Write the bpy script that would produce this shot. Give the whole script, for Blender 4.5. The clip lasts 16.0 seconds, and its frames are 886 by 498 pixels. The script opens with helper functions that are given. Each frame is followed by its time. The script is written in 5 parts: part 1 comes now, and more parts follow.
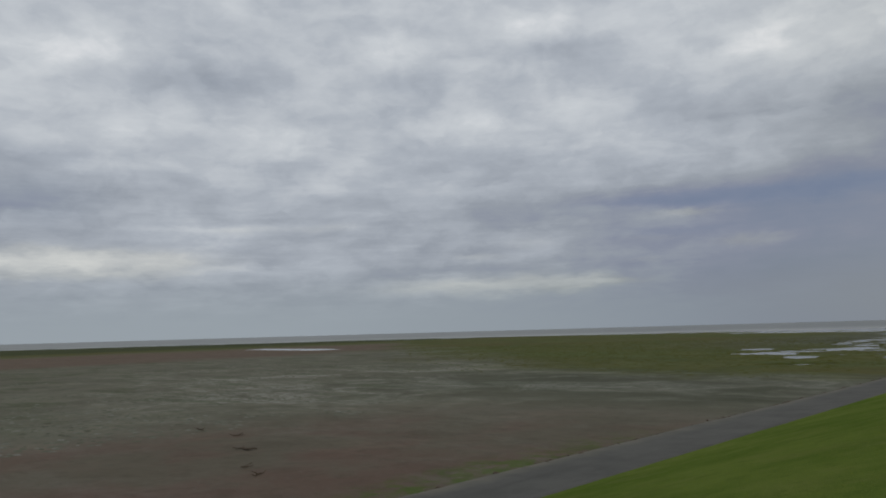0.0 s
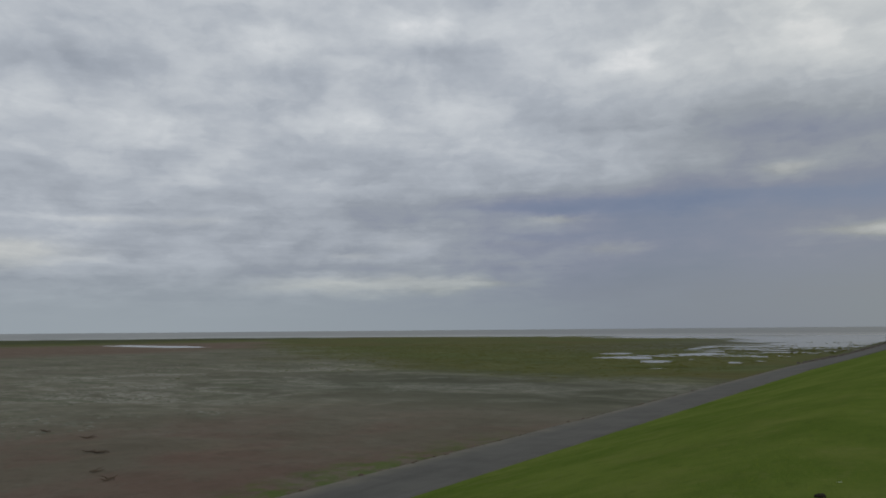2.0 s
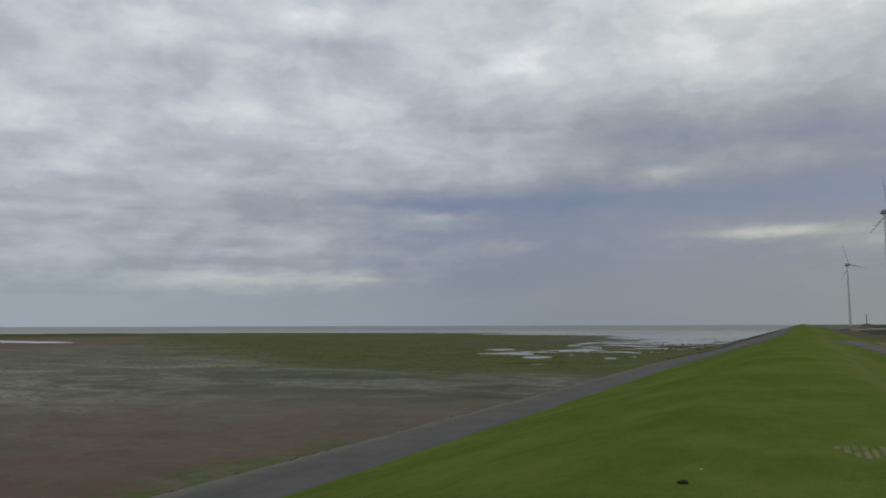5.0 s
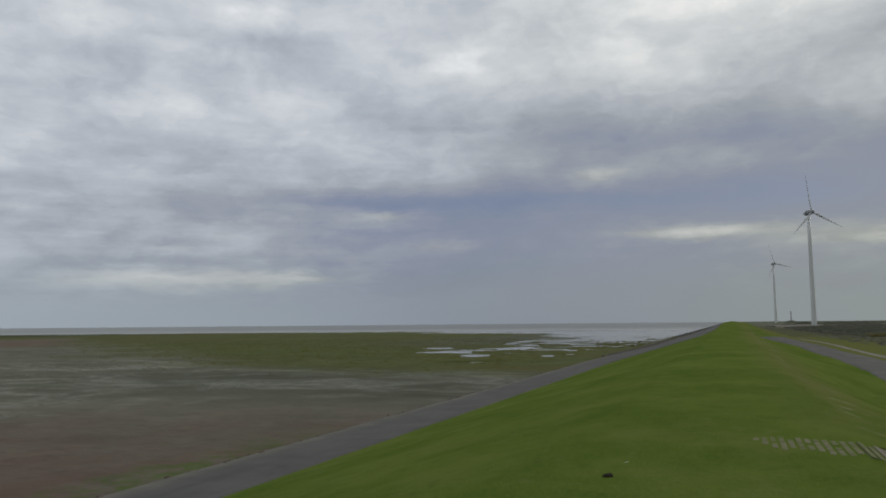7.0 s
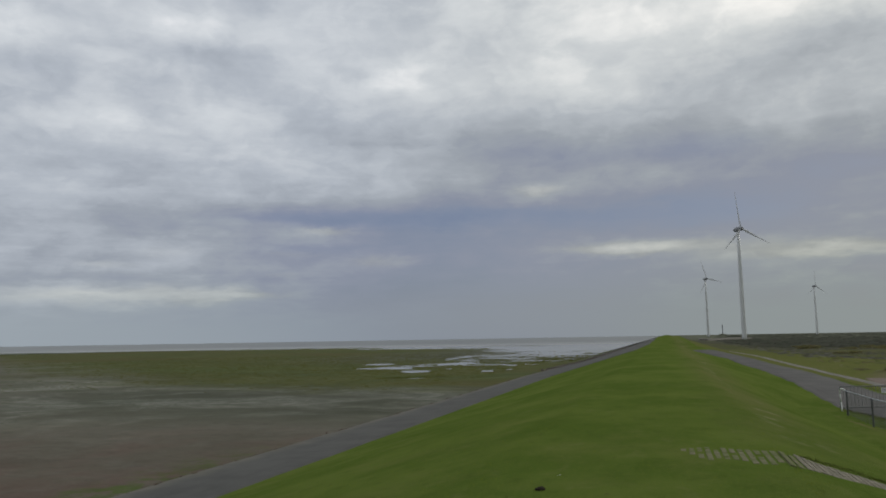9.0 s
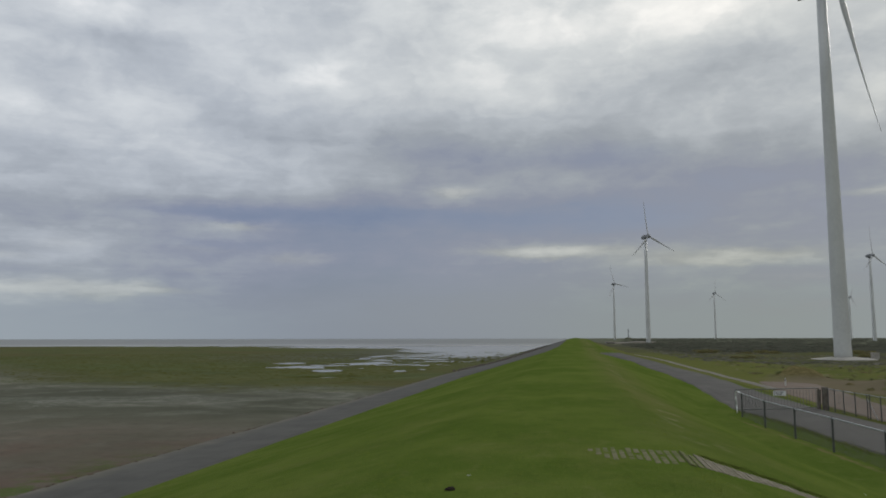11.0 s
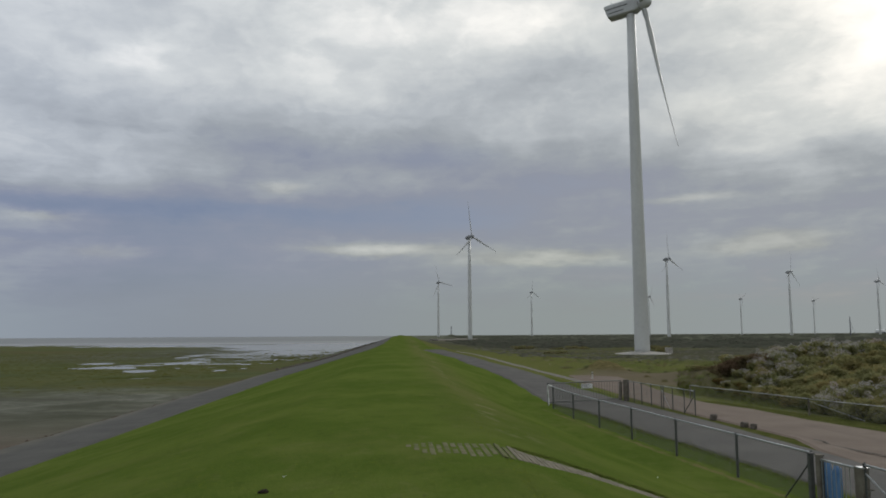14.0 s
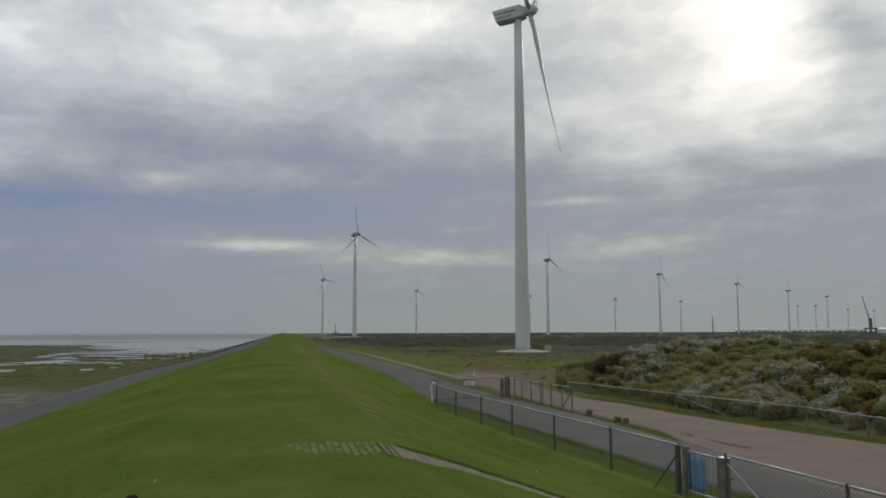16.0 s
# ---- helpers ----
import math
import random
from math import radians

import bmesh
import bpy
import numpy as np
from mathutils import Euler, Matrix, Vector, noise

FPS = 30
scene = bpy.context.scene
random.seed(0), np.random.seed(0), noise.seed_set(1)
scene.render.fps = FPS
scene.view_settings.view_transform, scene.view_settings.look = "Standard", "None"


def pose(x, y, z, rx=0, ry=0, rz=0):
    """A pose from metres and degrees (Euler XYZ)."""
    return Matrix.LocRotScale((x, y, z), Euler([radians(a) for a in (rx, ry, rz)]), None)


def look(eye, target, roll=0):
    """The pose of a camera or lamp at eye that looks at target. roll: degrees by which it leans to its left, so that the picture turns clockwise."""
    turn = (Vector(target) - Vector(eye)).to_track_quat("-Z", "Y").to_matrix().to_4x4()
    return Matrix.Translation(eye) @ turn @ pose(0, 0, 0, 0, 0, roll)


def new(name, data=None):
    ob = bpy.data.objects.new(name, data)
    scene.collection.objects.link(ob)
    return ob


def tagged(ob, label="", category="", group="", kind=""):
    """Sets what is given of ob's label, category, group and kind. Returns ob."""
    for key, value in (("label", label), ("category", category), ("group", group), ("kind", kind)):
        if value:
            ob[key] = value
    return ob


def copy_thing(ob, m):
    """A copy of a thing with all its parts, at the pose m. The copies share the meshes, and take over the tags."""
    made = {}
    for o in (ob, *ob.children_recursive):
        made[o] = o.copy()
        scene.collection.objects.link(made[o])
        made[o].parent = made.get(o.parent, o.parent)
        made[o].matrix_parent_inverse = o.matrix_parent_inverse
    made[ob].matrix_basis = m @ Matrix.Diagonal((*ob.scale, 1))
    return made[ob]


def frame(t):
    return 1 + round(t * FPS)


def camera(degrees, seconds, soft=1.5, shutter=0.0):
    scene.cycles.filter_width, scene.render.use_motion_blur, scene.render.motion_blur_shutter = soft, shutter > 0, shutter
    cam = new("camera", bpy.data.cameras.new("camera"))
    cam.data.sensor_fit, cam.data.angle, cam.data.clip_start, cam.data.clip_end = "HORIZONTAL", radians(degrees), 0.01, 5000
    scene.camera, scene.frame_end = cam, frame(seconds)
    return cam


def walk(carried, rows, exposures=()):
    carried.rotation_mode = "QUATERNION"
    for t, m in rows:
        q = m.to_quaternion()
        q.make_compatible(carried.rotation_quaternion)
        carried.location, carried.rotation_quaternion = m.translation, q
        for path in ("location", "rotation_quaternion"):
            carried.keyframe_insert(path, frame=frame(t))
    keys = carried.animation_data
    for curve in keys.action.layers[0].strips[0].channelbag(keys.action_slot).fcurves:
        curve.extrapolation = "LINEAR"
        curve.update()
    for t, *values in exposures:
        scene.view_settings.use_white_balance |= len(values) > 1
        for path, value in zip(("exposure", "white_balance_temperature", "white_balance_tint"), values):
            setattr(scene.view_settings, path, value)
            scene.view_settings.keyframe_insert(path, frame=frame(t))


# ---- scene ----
# ---------------------------------------------------------------- camera
cam = camera(60.0, 16.0, soft=1.8)
# seconds, x, y, z in metres, yaw, pitch, roll in degrees
PATH = [
    (0.0, -0.117, -0.377, 1.673, 42.76, 6.13, 1.59),
    (0.5, -0.112, -0.365, 1.677, 40.24, 5.79, 1.32),
    (1.0, -0.108, -0.341, 1.693, 38.54, 5.47, 1.22),
    (1.5, -0.107, -0.303, 1.724, 35.83, 5.70, 0.91),
    (2.0, -0.096, -0.255, 1.713, 33.37, 5.98, 0.49),
    (2.5, -0.107, -0.202, 1.702, 31.34, 5.77, 0.15),
    (3.0, -0.095, -0.148, 1.686, 29.44, 5.68, 0.47),
    (3.5, -0.102, -0.107, 1.678, 28.28, 5.50, 0.57),
    (4.0, -0.108, -0.079, 1.668, 27.40, 5.87, 0.21),
    (6.5, -0.087, 0.072, 1.632, 21.34, 5.24, 0.62),
    (7.0, -0.006, 0.041, 1.632, 20.50, 5.56, 0.52),
    (7.5, 0.059, 0.033, 1.638, 19.42, 5.78, 0.38),
    (8.0, 0.106, 0.032, 1.635, 19.11, 6.37, 0.36),
    (8.5, 0.104, 0.006, 1.633, 18.18, 6.43, 0.67),
    (9.0, 0.083, 0.012, 1.635, 16.10, 6.66, 0.96),
    (11.5, 0.058, 0.103, 1.623, 8.34, 6.62, 0.16),
    (12.0, 0.059, 0.117, 1.626, 6.72, 6.73, 0.48),
    (12.5, 0.071, 0.136, 1.621, 4.40, 6.87, 0.46),
    (13.0, 0.089, 0.143, 1.622, 2.21, 6.69, 0.54),
    (13.5, 0.104, 0.165, 1.628, -0.40, 6.57, 0.47),
    (14.0, 0.118, 0.200, 1.615, -3.20, 6.38, 0.34),
    (14.5, 0.114, 0.222, 1.619, -5.35, 6.05, 0.31),
    (15.0, 0.119, 0.270, 1.611, -7.34, 6.38, 0.20),
    (15.5, 0.104, 0.312, 1.607, -9.66, 6.30, 0.28),
    (16.0, 0.113, 0.310, 1.602, -11.76, 6.19, 0.20),
]
walk(cam, [(t, pose(x, y, z, 90 + pitch, roll, yaw)) for t, x, y, z, yaw, pitch, roll in PATH],
    exposures=[(0.0, -0.08), (2.5, -0.09), (4.0, -0.02), (6.5, 0.04), (12.5, 0.08), (16.0, 0.10)])

# ---------------------------------------------------------------- node helpers


class Nodes:
    """Short calls for building a node tree."""

    def __init__(self, tree):
        self.tree = tree
        tree.nodes.clear()

    def add(self, kind):
        return self.tree.nodes.new(kind)

    def plug(self, value, socket):
        if isinstance(value, bpy.types.NodeSocket):
            self.tree.links.new(value, socket)
        else:
            socket.default_value = value

    def math(self, op, a, b=0.0, clamp=False):
        n = self.add("ShaderNodeMath")
        n.operation, n.use_clamp = op, clamp
        self.plug(a, n.inputs[0])
        self.plug(b, n.inputs[1])
        return n.outputs[0]

    def vec(self, op, a, b=(0, 0, 0)):
        n = self.add("ShaderNodeVectorMath")
        n.operation = op
        self.plug(a, n.inputs[0])
        self.plug(b, n.inputs[1])
        return n.outputs["Value"] if op == "DOT_PRODUCT" else n.outputs[0]

    def join(self, x=0.0, y=0.0, z=0.0):
        n = self.add("ShaderNodeCombineXYZ")
        for v, s in zip((x, y, z), n.inputs):
            self.plug(v, s)
        return n.outputs[0]

    def split(self, v):
        n = self.add("ShaderNodeSeparateXYZ")
        self.plug(v, n.inputs[0])
        return n.outputs

    def noise(self, v, scale, detail=4.0, rough=0.55, warp=0.0, colour=False):
        n = self.add("ShaderNodeTexNoise")
        self.plug(v, n.inputs["Vector"])
        n.inputs["Scale"].default_value = scale
        n.inputs["Detail"].default_value = detail
        n.inputs["Roughness"].default_value = rough
        n.inputs["Distortion"].default_value = warp
        return n.outputs[1 if colour else 0]

    def step(self, v, lo, hi, to_lo=0.0, to_hi=1.0):
        n = self.add("ShaderNodeMapRange")
        n.interpolation_type = "SMOOTHSTEP"
        self.plug(v, n.inputs[0])
        for i, q in enumerate((lo, hi, to_lo, to_hi)):
            n.inputs[1 + i].default_value = q
        return n.outputs[0]

    def mix(self, fac, a, b):
        n = self.add("ShaderNodeMix")
        n.data_type = "RGBA"
        self.plug(fac, n.inputs[0])
        self.plug((*a, 1) if isinstance(a, tuple) else a, n.inputs[6])
        self.plug((*b, 1) if isinstance(b, tuple) else b, n.inputs[7])
        return n.outputs[2]

    def ramp(self, fac, stops):
        n = self.add("ShaderNodeValToRGB")
        self.plug(fac, n.inputs[0])
        el = n.color_ramp.elements
        while len(el) < len(stops):
            el.new(0.5)
        for e, (p, c) in zip(el, stops):
            e.position, e.color = p, (*c, 1)
        return n.outputs[0]

    def surface(self, colour, rough=0.8, bump=None, strength=0.3, distance=0.05, metal=0.0, specular=0.5):
        b = self.add("ShaderNodeBsdfPrincipled")
        self.plug((*colour, 1) if isinstance(colour, tuple) else colour, b.inputs["Base Color"])
        self.plug(rough, b.inputs["Roughness"])
        b.inputs["Metallic"].default_value = metal
        b.inputs["Specular IOR Level"].default_value = specular
        if bump is not None:
            k = self.add("ShaderNodeBump")
            k.inputs["Strength"].default_value = strength
            k.inputs["Distance"].default_value = distance
            self.plug(bump, k.inputs["Height"])
            self.plug(k.outputs[0], b.inputs["Normal"])
        o = self.add("ShaderNodeOutputMaterial")
        self.plug(b.outputs[0], o.inputs[0])
        return b


# ---------------------------------------------------------------- sky and sun
# Cloud patches: azimuth, elevation, half width, half height in degrees, weight.
HIGH_WHITE = [
    (68.8, 19.3, 3.4, 1.1, 0.50), (71.1, 16.5, 3.3, 2.2, 0.25), (61.3, 15.1, 5.2, 1.4, 0.30), (53.2, 13.6, 2.5, 0.9, 0.45),
    (49.4, 11.4, 2.5, 0.9, 0.30), (44.3, 14.7, 5.6, 0.9, 0.30), (39.5, 15.4, 2.6, 0.7, 0.45), (45.9, 20.2, 3.0, 0.9, 0.60),
    (35.4, 22.2, 5.2, 1.4, 0.60), (18.9, 19.3, 3.7, 1.3, 0.25), (32.6, 16.2, 1.9, 0.8, 0.35), (27.8, 13.0, 4.1, 1.1, 0.40),
    (20.5, 12.5, 2.0, 0.6, 0.30), (7.6, 20.3, 5.0, 2.0, 0.15), (4.5, 17.4, 2.5, 1.1, 0.20), (6.8, 19.3, 3.5, 1.7, 0.35),
    (18.0, 19.1, 4.2, 1.0, 0.30), (1.5, 22.8, 7.8, 2.4, 0.35), (-8.5, 22.6, 5.0, 1.8, 0.80),
]
LOW_WHITE = [
    (68.8, 5.3, 7.0, 0.8, 1.50), (36.4, 6.5, 2.1, 0.5, 0.30), (39.8, 5.4, 1.7, 0.3, 0.40), (57.7, 7.8, 2.4, 0.3, 0.35),
    (51.6, 7.9, 2.5, 0.3, 0.35), (38.6, 3.3, 7.2, 0.6, 0.85), (25.7, 8.0, 1.6, 0.2, 0.50), (20.9, 5.8, 1.9, 0.4, 0.55), (23.5, 8.0, 1.3, 0.3, 0.45), (31.0, 3.4, 2.4, 0.25, 0.5), (27.0, 6.3, 2.2, 0.25, 0.35),
    (27.9, 4.7, 1.2, 0.2, 0.30), (8.4, 10.9, 1.7, 0.4, 0.50), (1.1, 6.4, 5.6, 0.4, 0.75), (-10.6, 5.7, 5.4, 0.5, 0.90),
    (3.1, 6.2, 3.0, 0.3, 0.60), (-21.5, 9.6, 2.6, 0.3, 0.55), (-21.8, 14.7, 4.4, 2.3, 0.30), (-26.6, 6.1, 3.4, 0.7, 0.95),
    (9.2, 10.7, 1.2, 0.4, 0.30),
]
GLARE = [
    (-34.8, 19.9, 2.9, 3.3, 1.40), (-28.6, 21.0, 4.9, 2.4, 0.60), (-29.6, 15.5, 4.5, 3.2, 0.70), (-26.4, 13.0, 2.5, 2.5, 0.40),
    (-37.8, 15.1, 5.3, 2.3, 0.90), (-37.3, 12.5, 4.5, 0.7, 0.40), (2.6, 22.8, 10.5, 1.8, 0.35), (-40.1, 24.4, 9.7, 3.3, 1.20),
    (-19.1, 25.6, 12.9, 2.4, 0.50),
]
GREY = [
    (58.5, 18.2, 4.5, 0.9, -0.50), (70.9, 9.5, 4.7, 1.9, -0.70), (71.0, 12.5, 2.9, 0.6, -0.30), (44.2, 18.1, 3.9, 0.8, -0.35),
    (39.6, 12.5, 3.9, 1.2, -0.35), (18.9, 9.0, 10.3, 0.6, -1.20), (25.3, 8.8, 3.6, 0.4, -0.50), (13.0, 14.4, 8.0, 1.2, -0.42),
    (27.4, 6.7, 4.1, 0.6, -0.45), (17.9, 7.0, 7.6, 1.2, -0.50), (18.9, 3.6, 9.5, 1.2, -0.45), (35.5, 8.1, 5.1, 0.6, -0.30),
    (25.3, 15.8, 2.4, 0.8, -0.30), (6.5, 13.2, 4.8, 0.8, -0.40), (-1.8, 13.4, 4.3, 1.0, -0.50), (2.2, 8.5, 7.9, 0.8, -0.70),
    (-5.1, 8.7, 5.6, 1.2, -0.60), (-6.0, 13.1, 3.3, 1.1, -0.40),
]
SHADE = [
    (-6.1, 18.4, 5.9, 1.6, -0.35), (-13.7, 10.8, 5.2, 1.0, -0.50), (10.3, 14.4, 3.0, 1.0, -0.15), (1.7, 9.7, 10.6, 1.3, -0.40),
    (12.8, 11.1, 3.4, 0.8, -0.30), (34.3, 20.4, 3.8, 0.9, -0.45), (-31.5, 12.2, 2.4, 0.9, -0.70), (-41.1, 18.9, 1.3, 2.6, -0.60),
    (-36.5, 10.1, 5.7, 0.6, -0.50), (-41.0, 10.6, 2.2, 0.5, -0.50), (-16.0, 19.1, 5.2, 1.6, -0.40), (-11.6, 11.7, 8.6, 1.9, -0.45),
    (-21.0, 12.0, 4.2, 1.7, -0.35), (-25.0, 8.2, 8.2, 0.8, -0.35), (8.2, 13.4, 6.4, 1.8, -0.30),
]
SUN_AZ, SUN_EL = -37.0, 27.0   # azimuth counted to the left of the dike's line


def make_world():
    world = bpy.data.worlds.new("overcast")
    scene.world = world
    world.use_nodes = True
    n = Nodes(world.node_tree)
    way = n.add("ShaderNodeTexCoord").outputs["Generated"]
    x, y, z = n.split(way)
    deg = 180 / math.pi
    az = n.math("MULTIPLY", n.math("ARCTAN2", n.math("MULTIPLY", x, -1.0), y), deg)
    el = n.math("MULTIPLY", n.math("ARCSINE", z), deg)
    # the cloud deck seen in perspective: flat streaks towards the horizon
    up = n.math("ADD", n.math("MAXIMUM", z, 0.0), 0.20)
    deck = n.join(n.math("DIVIDE", x, up), n.math("DIVIDE", y, up), n.math("MULTIPLY", z, 2.0))
    broad = n.noise(deck, 1.5, 5.0, 0.52, 0.1)
    small = n.noise(deck, 4.0, 6.0, 0.55, 0.2)
    # ragged edges for the patches
    wob = n.vec("SUBTRACT", n.noise(deck, 4.0, 5.0, 0.6, 0.0, True), (0.5, 0.5, 0.5))
    at = n.vec("ADD", n.join(az, el, 0.0), n.vec("MULTIPLY", wob, (5.0, 1.5, 0.0)))
    total = None
    gold = blue_grey = 0.0
    for i, (a, e, w, h, k) in enumerate(LOW_WHITE + GREY + HIGH_WHITE + GLARE + SHADE):
        d = n.vec("MULTIPLY", n.vec("SUBTRACT", at, (a, e, 0)), (0.8 / w, 0.8 / h, 0))
        g = n.math("MULTIPLY", n.math("EXPONENT", n.math("MULTIPLY", n.vec("DOT_PRODUCT", d, d), -1.0)), k)
        total = g if total is None else n.math("ADD", total, g)
        if i < len(LOW_WHITE):
            gold = n.math("ADD", gold, g)
        elif i < len(LOW_WHITE) + len(GREY):
            blue_grey = n.math("SUBTRACT", blue_grey, g)
    flat = n.math("POWER", n.math("MAXIMUM", el, 0.0), 0.8)
    billow = n.noise(n.join(n.math("MULTIPLY", az, 0.14), n.math("MULTIPLY", flat, 0.66), 0.0), 1.0, 6.0, 0.54, 0.25)
    puff = n.noise(n.join(n.math("MULTIPLY", az, 0.34), n.math("ADD", n.math("MULTIPLY", flat, 1.5), n.math("MULTIPLY", az, 0.05)), 3.0), 1.0, 6.0, 0.55, 0.25)
    low = n.step(az, 5.0, 60.0, 0.285, 0.432)
    high = n.math("SUBTRACT", 0.615, low)
    level = n.math("ADD", low, n.math("MULTIPLY", n.step(el, 3.5, 20.0), high))
    level = n.math("ADD", level, n.math("MULTIPLY", n.math("SUBTRACT", broad, 0.5), 0.12))
    level = n.math("ADD", level, n.math("MULTIPLY", n.math("SUBTRACT", small, 0.5), 0.09))
    level = n.math("ADD", level, n.math("MULTIPLY", n.math("SUBTRACT", puff, 0.5), 0.11))
    level = n.math("ADD", level, n.math("MULTIPLY", n.math("SUBTRACT", billow, 0.5), 0.26))
    # crisper heaps and torn edges
    heap_at = n.vec("ADD", n.join(n.math("MULTIPLY", az, 0.20), n.math("MULTIPLY", flat, 0.72), 11.0), n.vec("MULTIPLY", wob, (0.9, 0.9, 0.0)))
    heap = n.noise(heap_at, 1.0, 7.0, 0.53, 0.3)
    torn = n.noise(n.vec("MULTIPLY", heap_at, (2.1, 2.3, 1.0)), 1.0, 6.0, 0.55, 0.3)
    level = n.math("ADD", level, n.math("MULTIPLY", n.math("SUBTRACT", n.step(heap, 0.40, 0.60), 0.5), 0.055))
    level = n.math("ADD", level, n.math("MULTIPLY", n.math("SUBTRACT", n.step(torn, 0.36, 0.64), 0.5), 0.034))
    # flat layers low in the sky
    layer = n.noise(n.join(n.math("MULTIPLY", az, 0.08), n.math("ADD", n.math("MULTIPLY", el, 0.75), n.math("MULTIPLY", az, 0.01)), 7.0), 1.0, 5.0, 0.58, 0.2)
    level = n.math("ADD", level, n.math("MULTIPLY", n.math("SUBTRACT", layer, 0.5), n.step(el, 17.0, 7.0, 0.08, 0.30)))
    level = n.math("ADD", n.math("MULTIPLY", n.math("SUBTRACT", level, low), n.step(el, 0.3, 5.0)), low)
    da = n.math("DIVIDE", n.math("SUBTRACT", az, 14.0), 12.0)
    dip = n.math("MULTIPLY", n.math("EXPONENT", n.math("MULTIPLY", n.math("MULTIPLY", da, da), -1.0)), n.step(el, 15.0, 4.0, 0.0, 0.075))
    lift = n.math("MULTIPLY", n.math("MULTIPLY", n.step(az, 20.0, 34.0), n.step(el, 3.0, 8.0)), n.step(el, 18.0, 12.0, 0.0, 0.045))
    level = n.math("ADD", n.math("SUBTRACT", level, dip), lift)
    level = n.math("ADD", level, n.math("MULTIPLY", total, 0.21), True)
    cloud = n.ramp(level, [(0.0, (0.176, 0.206, 0.300)), (0.25, (0.248, 0.272, 0.340)), (0.40, (0.314, 0.344, 0.384)),
                           (0.55, (0.430, 0.464, 0.503)), (0.72, (0.604, 0.632, 0.648)), (1.0, (1.05, 1.03, 1.00))])
    # a warmer light on the sun's side
    cloud = n.mix(n.step(az, 20.0, -35.0), cloud, n.vec("MULTIPLY", cloud, (1.02, 1.00, 0.95)))
    cloud = n.mix(n.step(az, 9.0, 28.0), cloud, n.vec("MULTIPLY", cloud, (0.985, 0.995, 1.028)))
    # sunlit low streaks are yellower, thick ones bluer
    cloud = n.mix(n.step(gold, 0.05, 0.8), cloud, n.vec("MULTIPLY", cloud, (1.045, 1.015, 0.945)))
    cloud = n.mix(n.step(blue_grey, 0.2, 1.2), cloud, n.vec("MULTIPLY", cloud, (0.955, 0.985, 1.035)))
    # greyer, greener air over the horizon
    cloud = n.mix(n.step(el, 6.0, 0.5), cloud, n.vec("MULTIPLY", cloud, (0.965, 0.995, 0.965)))
    cloud = n.mix(n.math("MULTIPLY", n.step(el, 11.0, 2.0), n.math("MULTIPLY", n.step(az, 12.0, -6.0), n.step(az, -26.0, -11.0, 0.2, 1.0))), cloud, n.vec("MULTIPLY", cloud, (0.985, 0.985, 0.915)))
    cloud = n.mix(n.math("MULTIPLY", n.step(el, 6.5, 1.0), n.step(az, 46.0, 14.0)), cloud, n.vec("MULTIPLY", cloud, (0.985, 0.995, 0.952)))
    cloud = n.mix(n.math("MULTIPLY", n.step(el, 9.0, 1.0), n.step(az, -9.0, -22.0)), cloud, n.vec("MULTIPLY", cloud, (0.985, 0.995, 0.975)))
    sky = n.add("ShaderNodeTexSky")
    sky.sky_type, sky.sun_disc = "NISHITA", False
    sky.sun_elevation, sky.sun_rotation = radians(SUN_EL), radians(-SUN_AZ)
    blue = n.vec("MULTIPLY", sky.outputs[0], (0.06, 0.06, 0.06))
    gap = n.step(level, 0.0, 0.34, 0.22, 0.0)
    back = n.add("ShaderNodeBackground")
    n.plug(n.mix(gap, cloud, blue), back.inputs[0])
    back.inputs[1].default_value = 1.0
    out = n.add("ShaderNodeOutputWorld")
    n.plug(back.outputs[0], out.inputs[0])


make_world()
sun = new("sun", bpy.data.lights.new("sun", "SUN"))
sun.data.energy, sun.data.angle, sun.data.color = 0.7, radians(14), (1.0, 0.96, 0.90)
a, e = radians(SUN_AZ), radians(SUN_EL)
sun.matrix_world = look((-300 * math.sin(a) * math.cos(e), 300 * math.cos(a) * math.cos(e), 300 * math.sin(e)), (0, 0, 0))

# ---------------------------------------------------------------- materials


def material(name):
    m = bpy.data.materials.new(name)
    m.use_nodes = True
    return m, Nodes(m.node_tree)


def here(n):
    return n.add("ShaderNodeNewGeometry").outputs["Position"]


def local(n):
    return n.add("ShaderNodeTexCoord").outputs["Object"]


def chance(n):
    return n.add("ShaderNodeObjectInfo").outputs["Random"]


def island(n):
    return n.add("ShaderNodeNewGeometry").outputs["Random Per Island"]


def plain(name, low, high, rough=0.7, scale=6.0, fine=60.0, metal=0.0, bump=0.2, depth=0.01, vary=0.0):
    """Two tones mottled at two scales, with a fine relief."""
    m, n = material(name)
    p = local(n)
    f = n.math("ADD", n.math("MULTIPLY", n.noise(p, scale), 0.6), n.math("MULTIPLY", n.noise(p, fine), 0.4))
    f = n.step(f, 0.32, 0.68)
    if vary:
        f = n.math("ADD", f, n.math("MULTIPLY", n.math("SUBTRACT", chance(n), 0.5), vary), True)
    n.surface(n.mix(f, low, high), rough, n.noise(p, fine), bump, depth, metal, 0.5 if rough < 0.7 else 0.12)
    return m


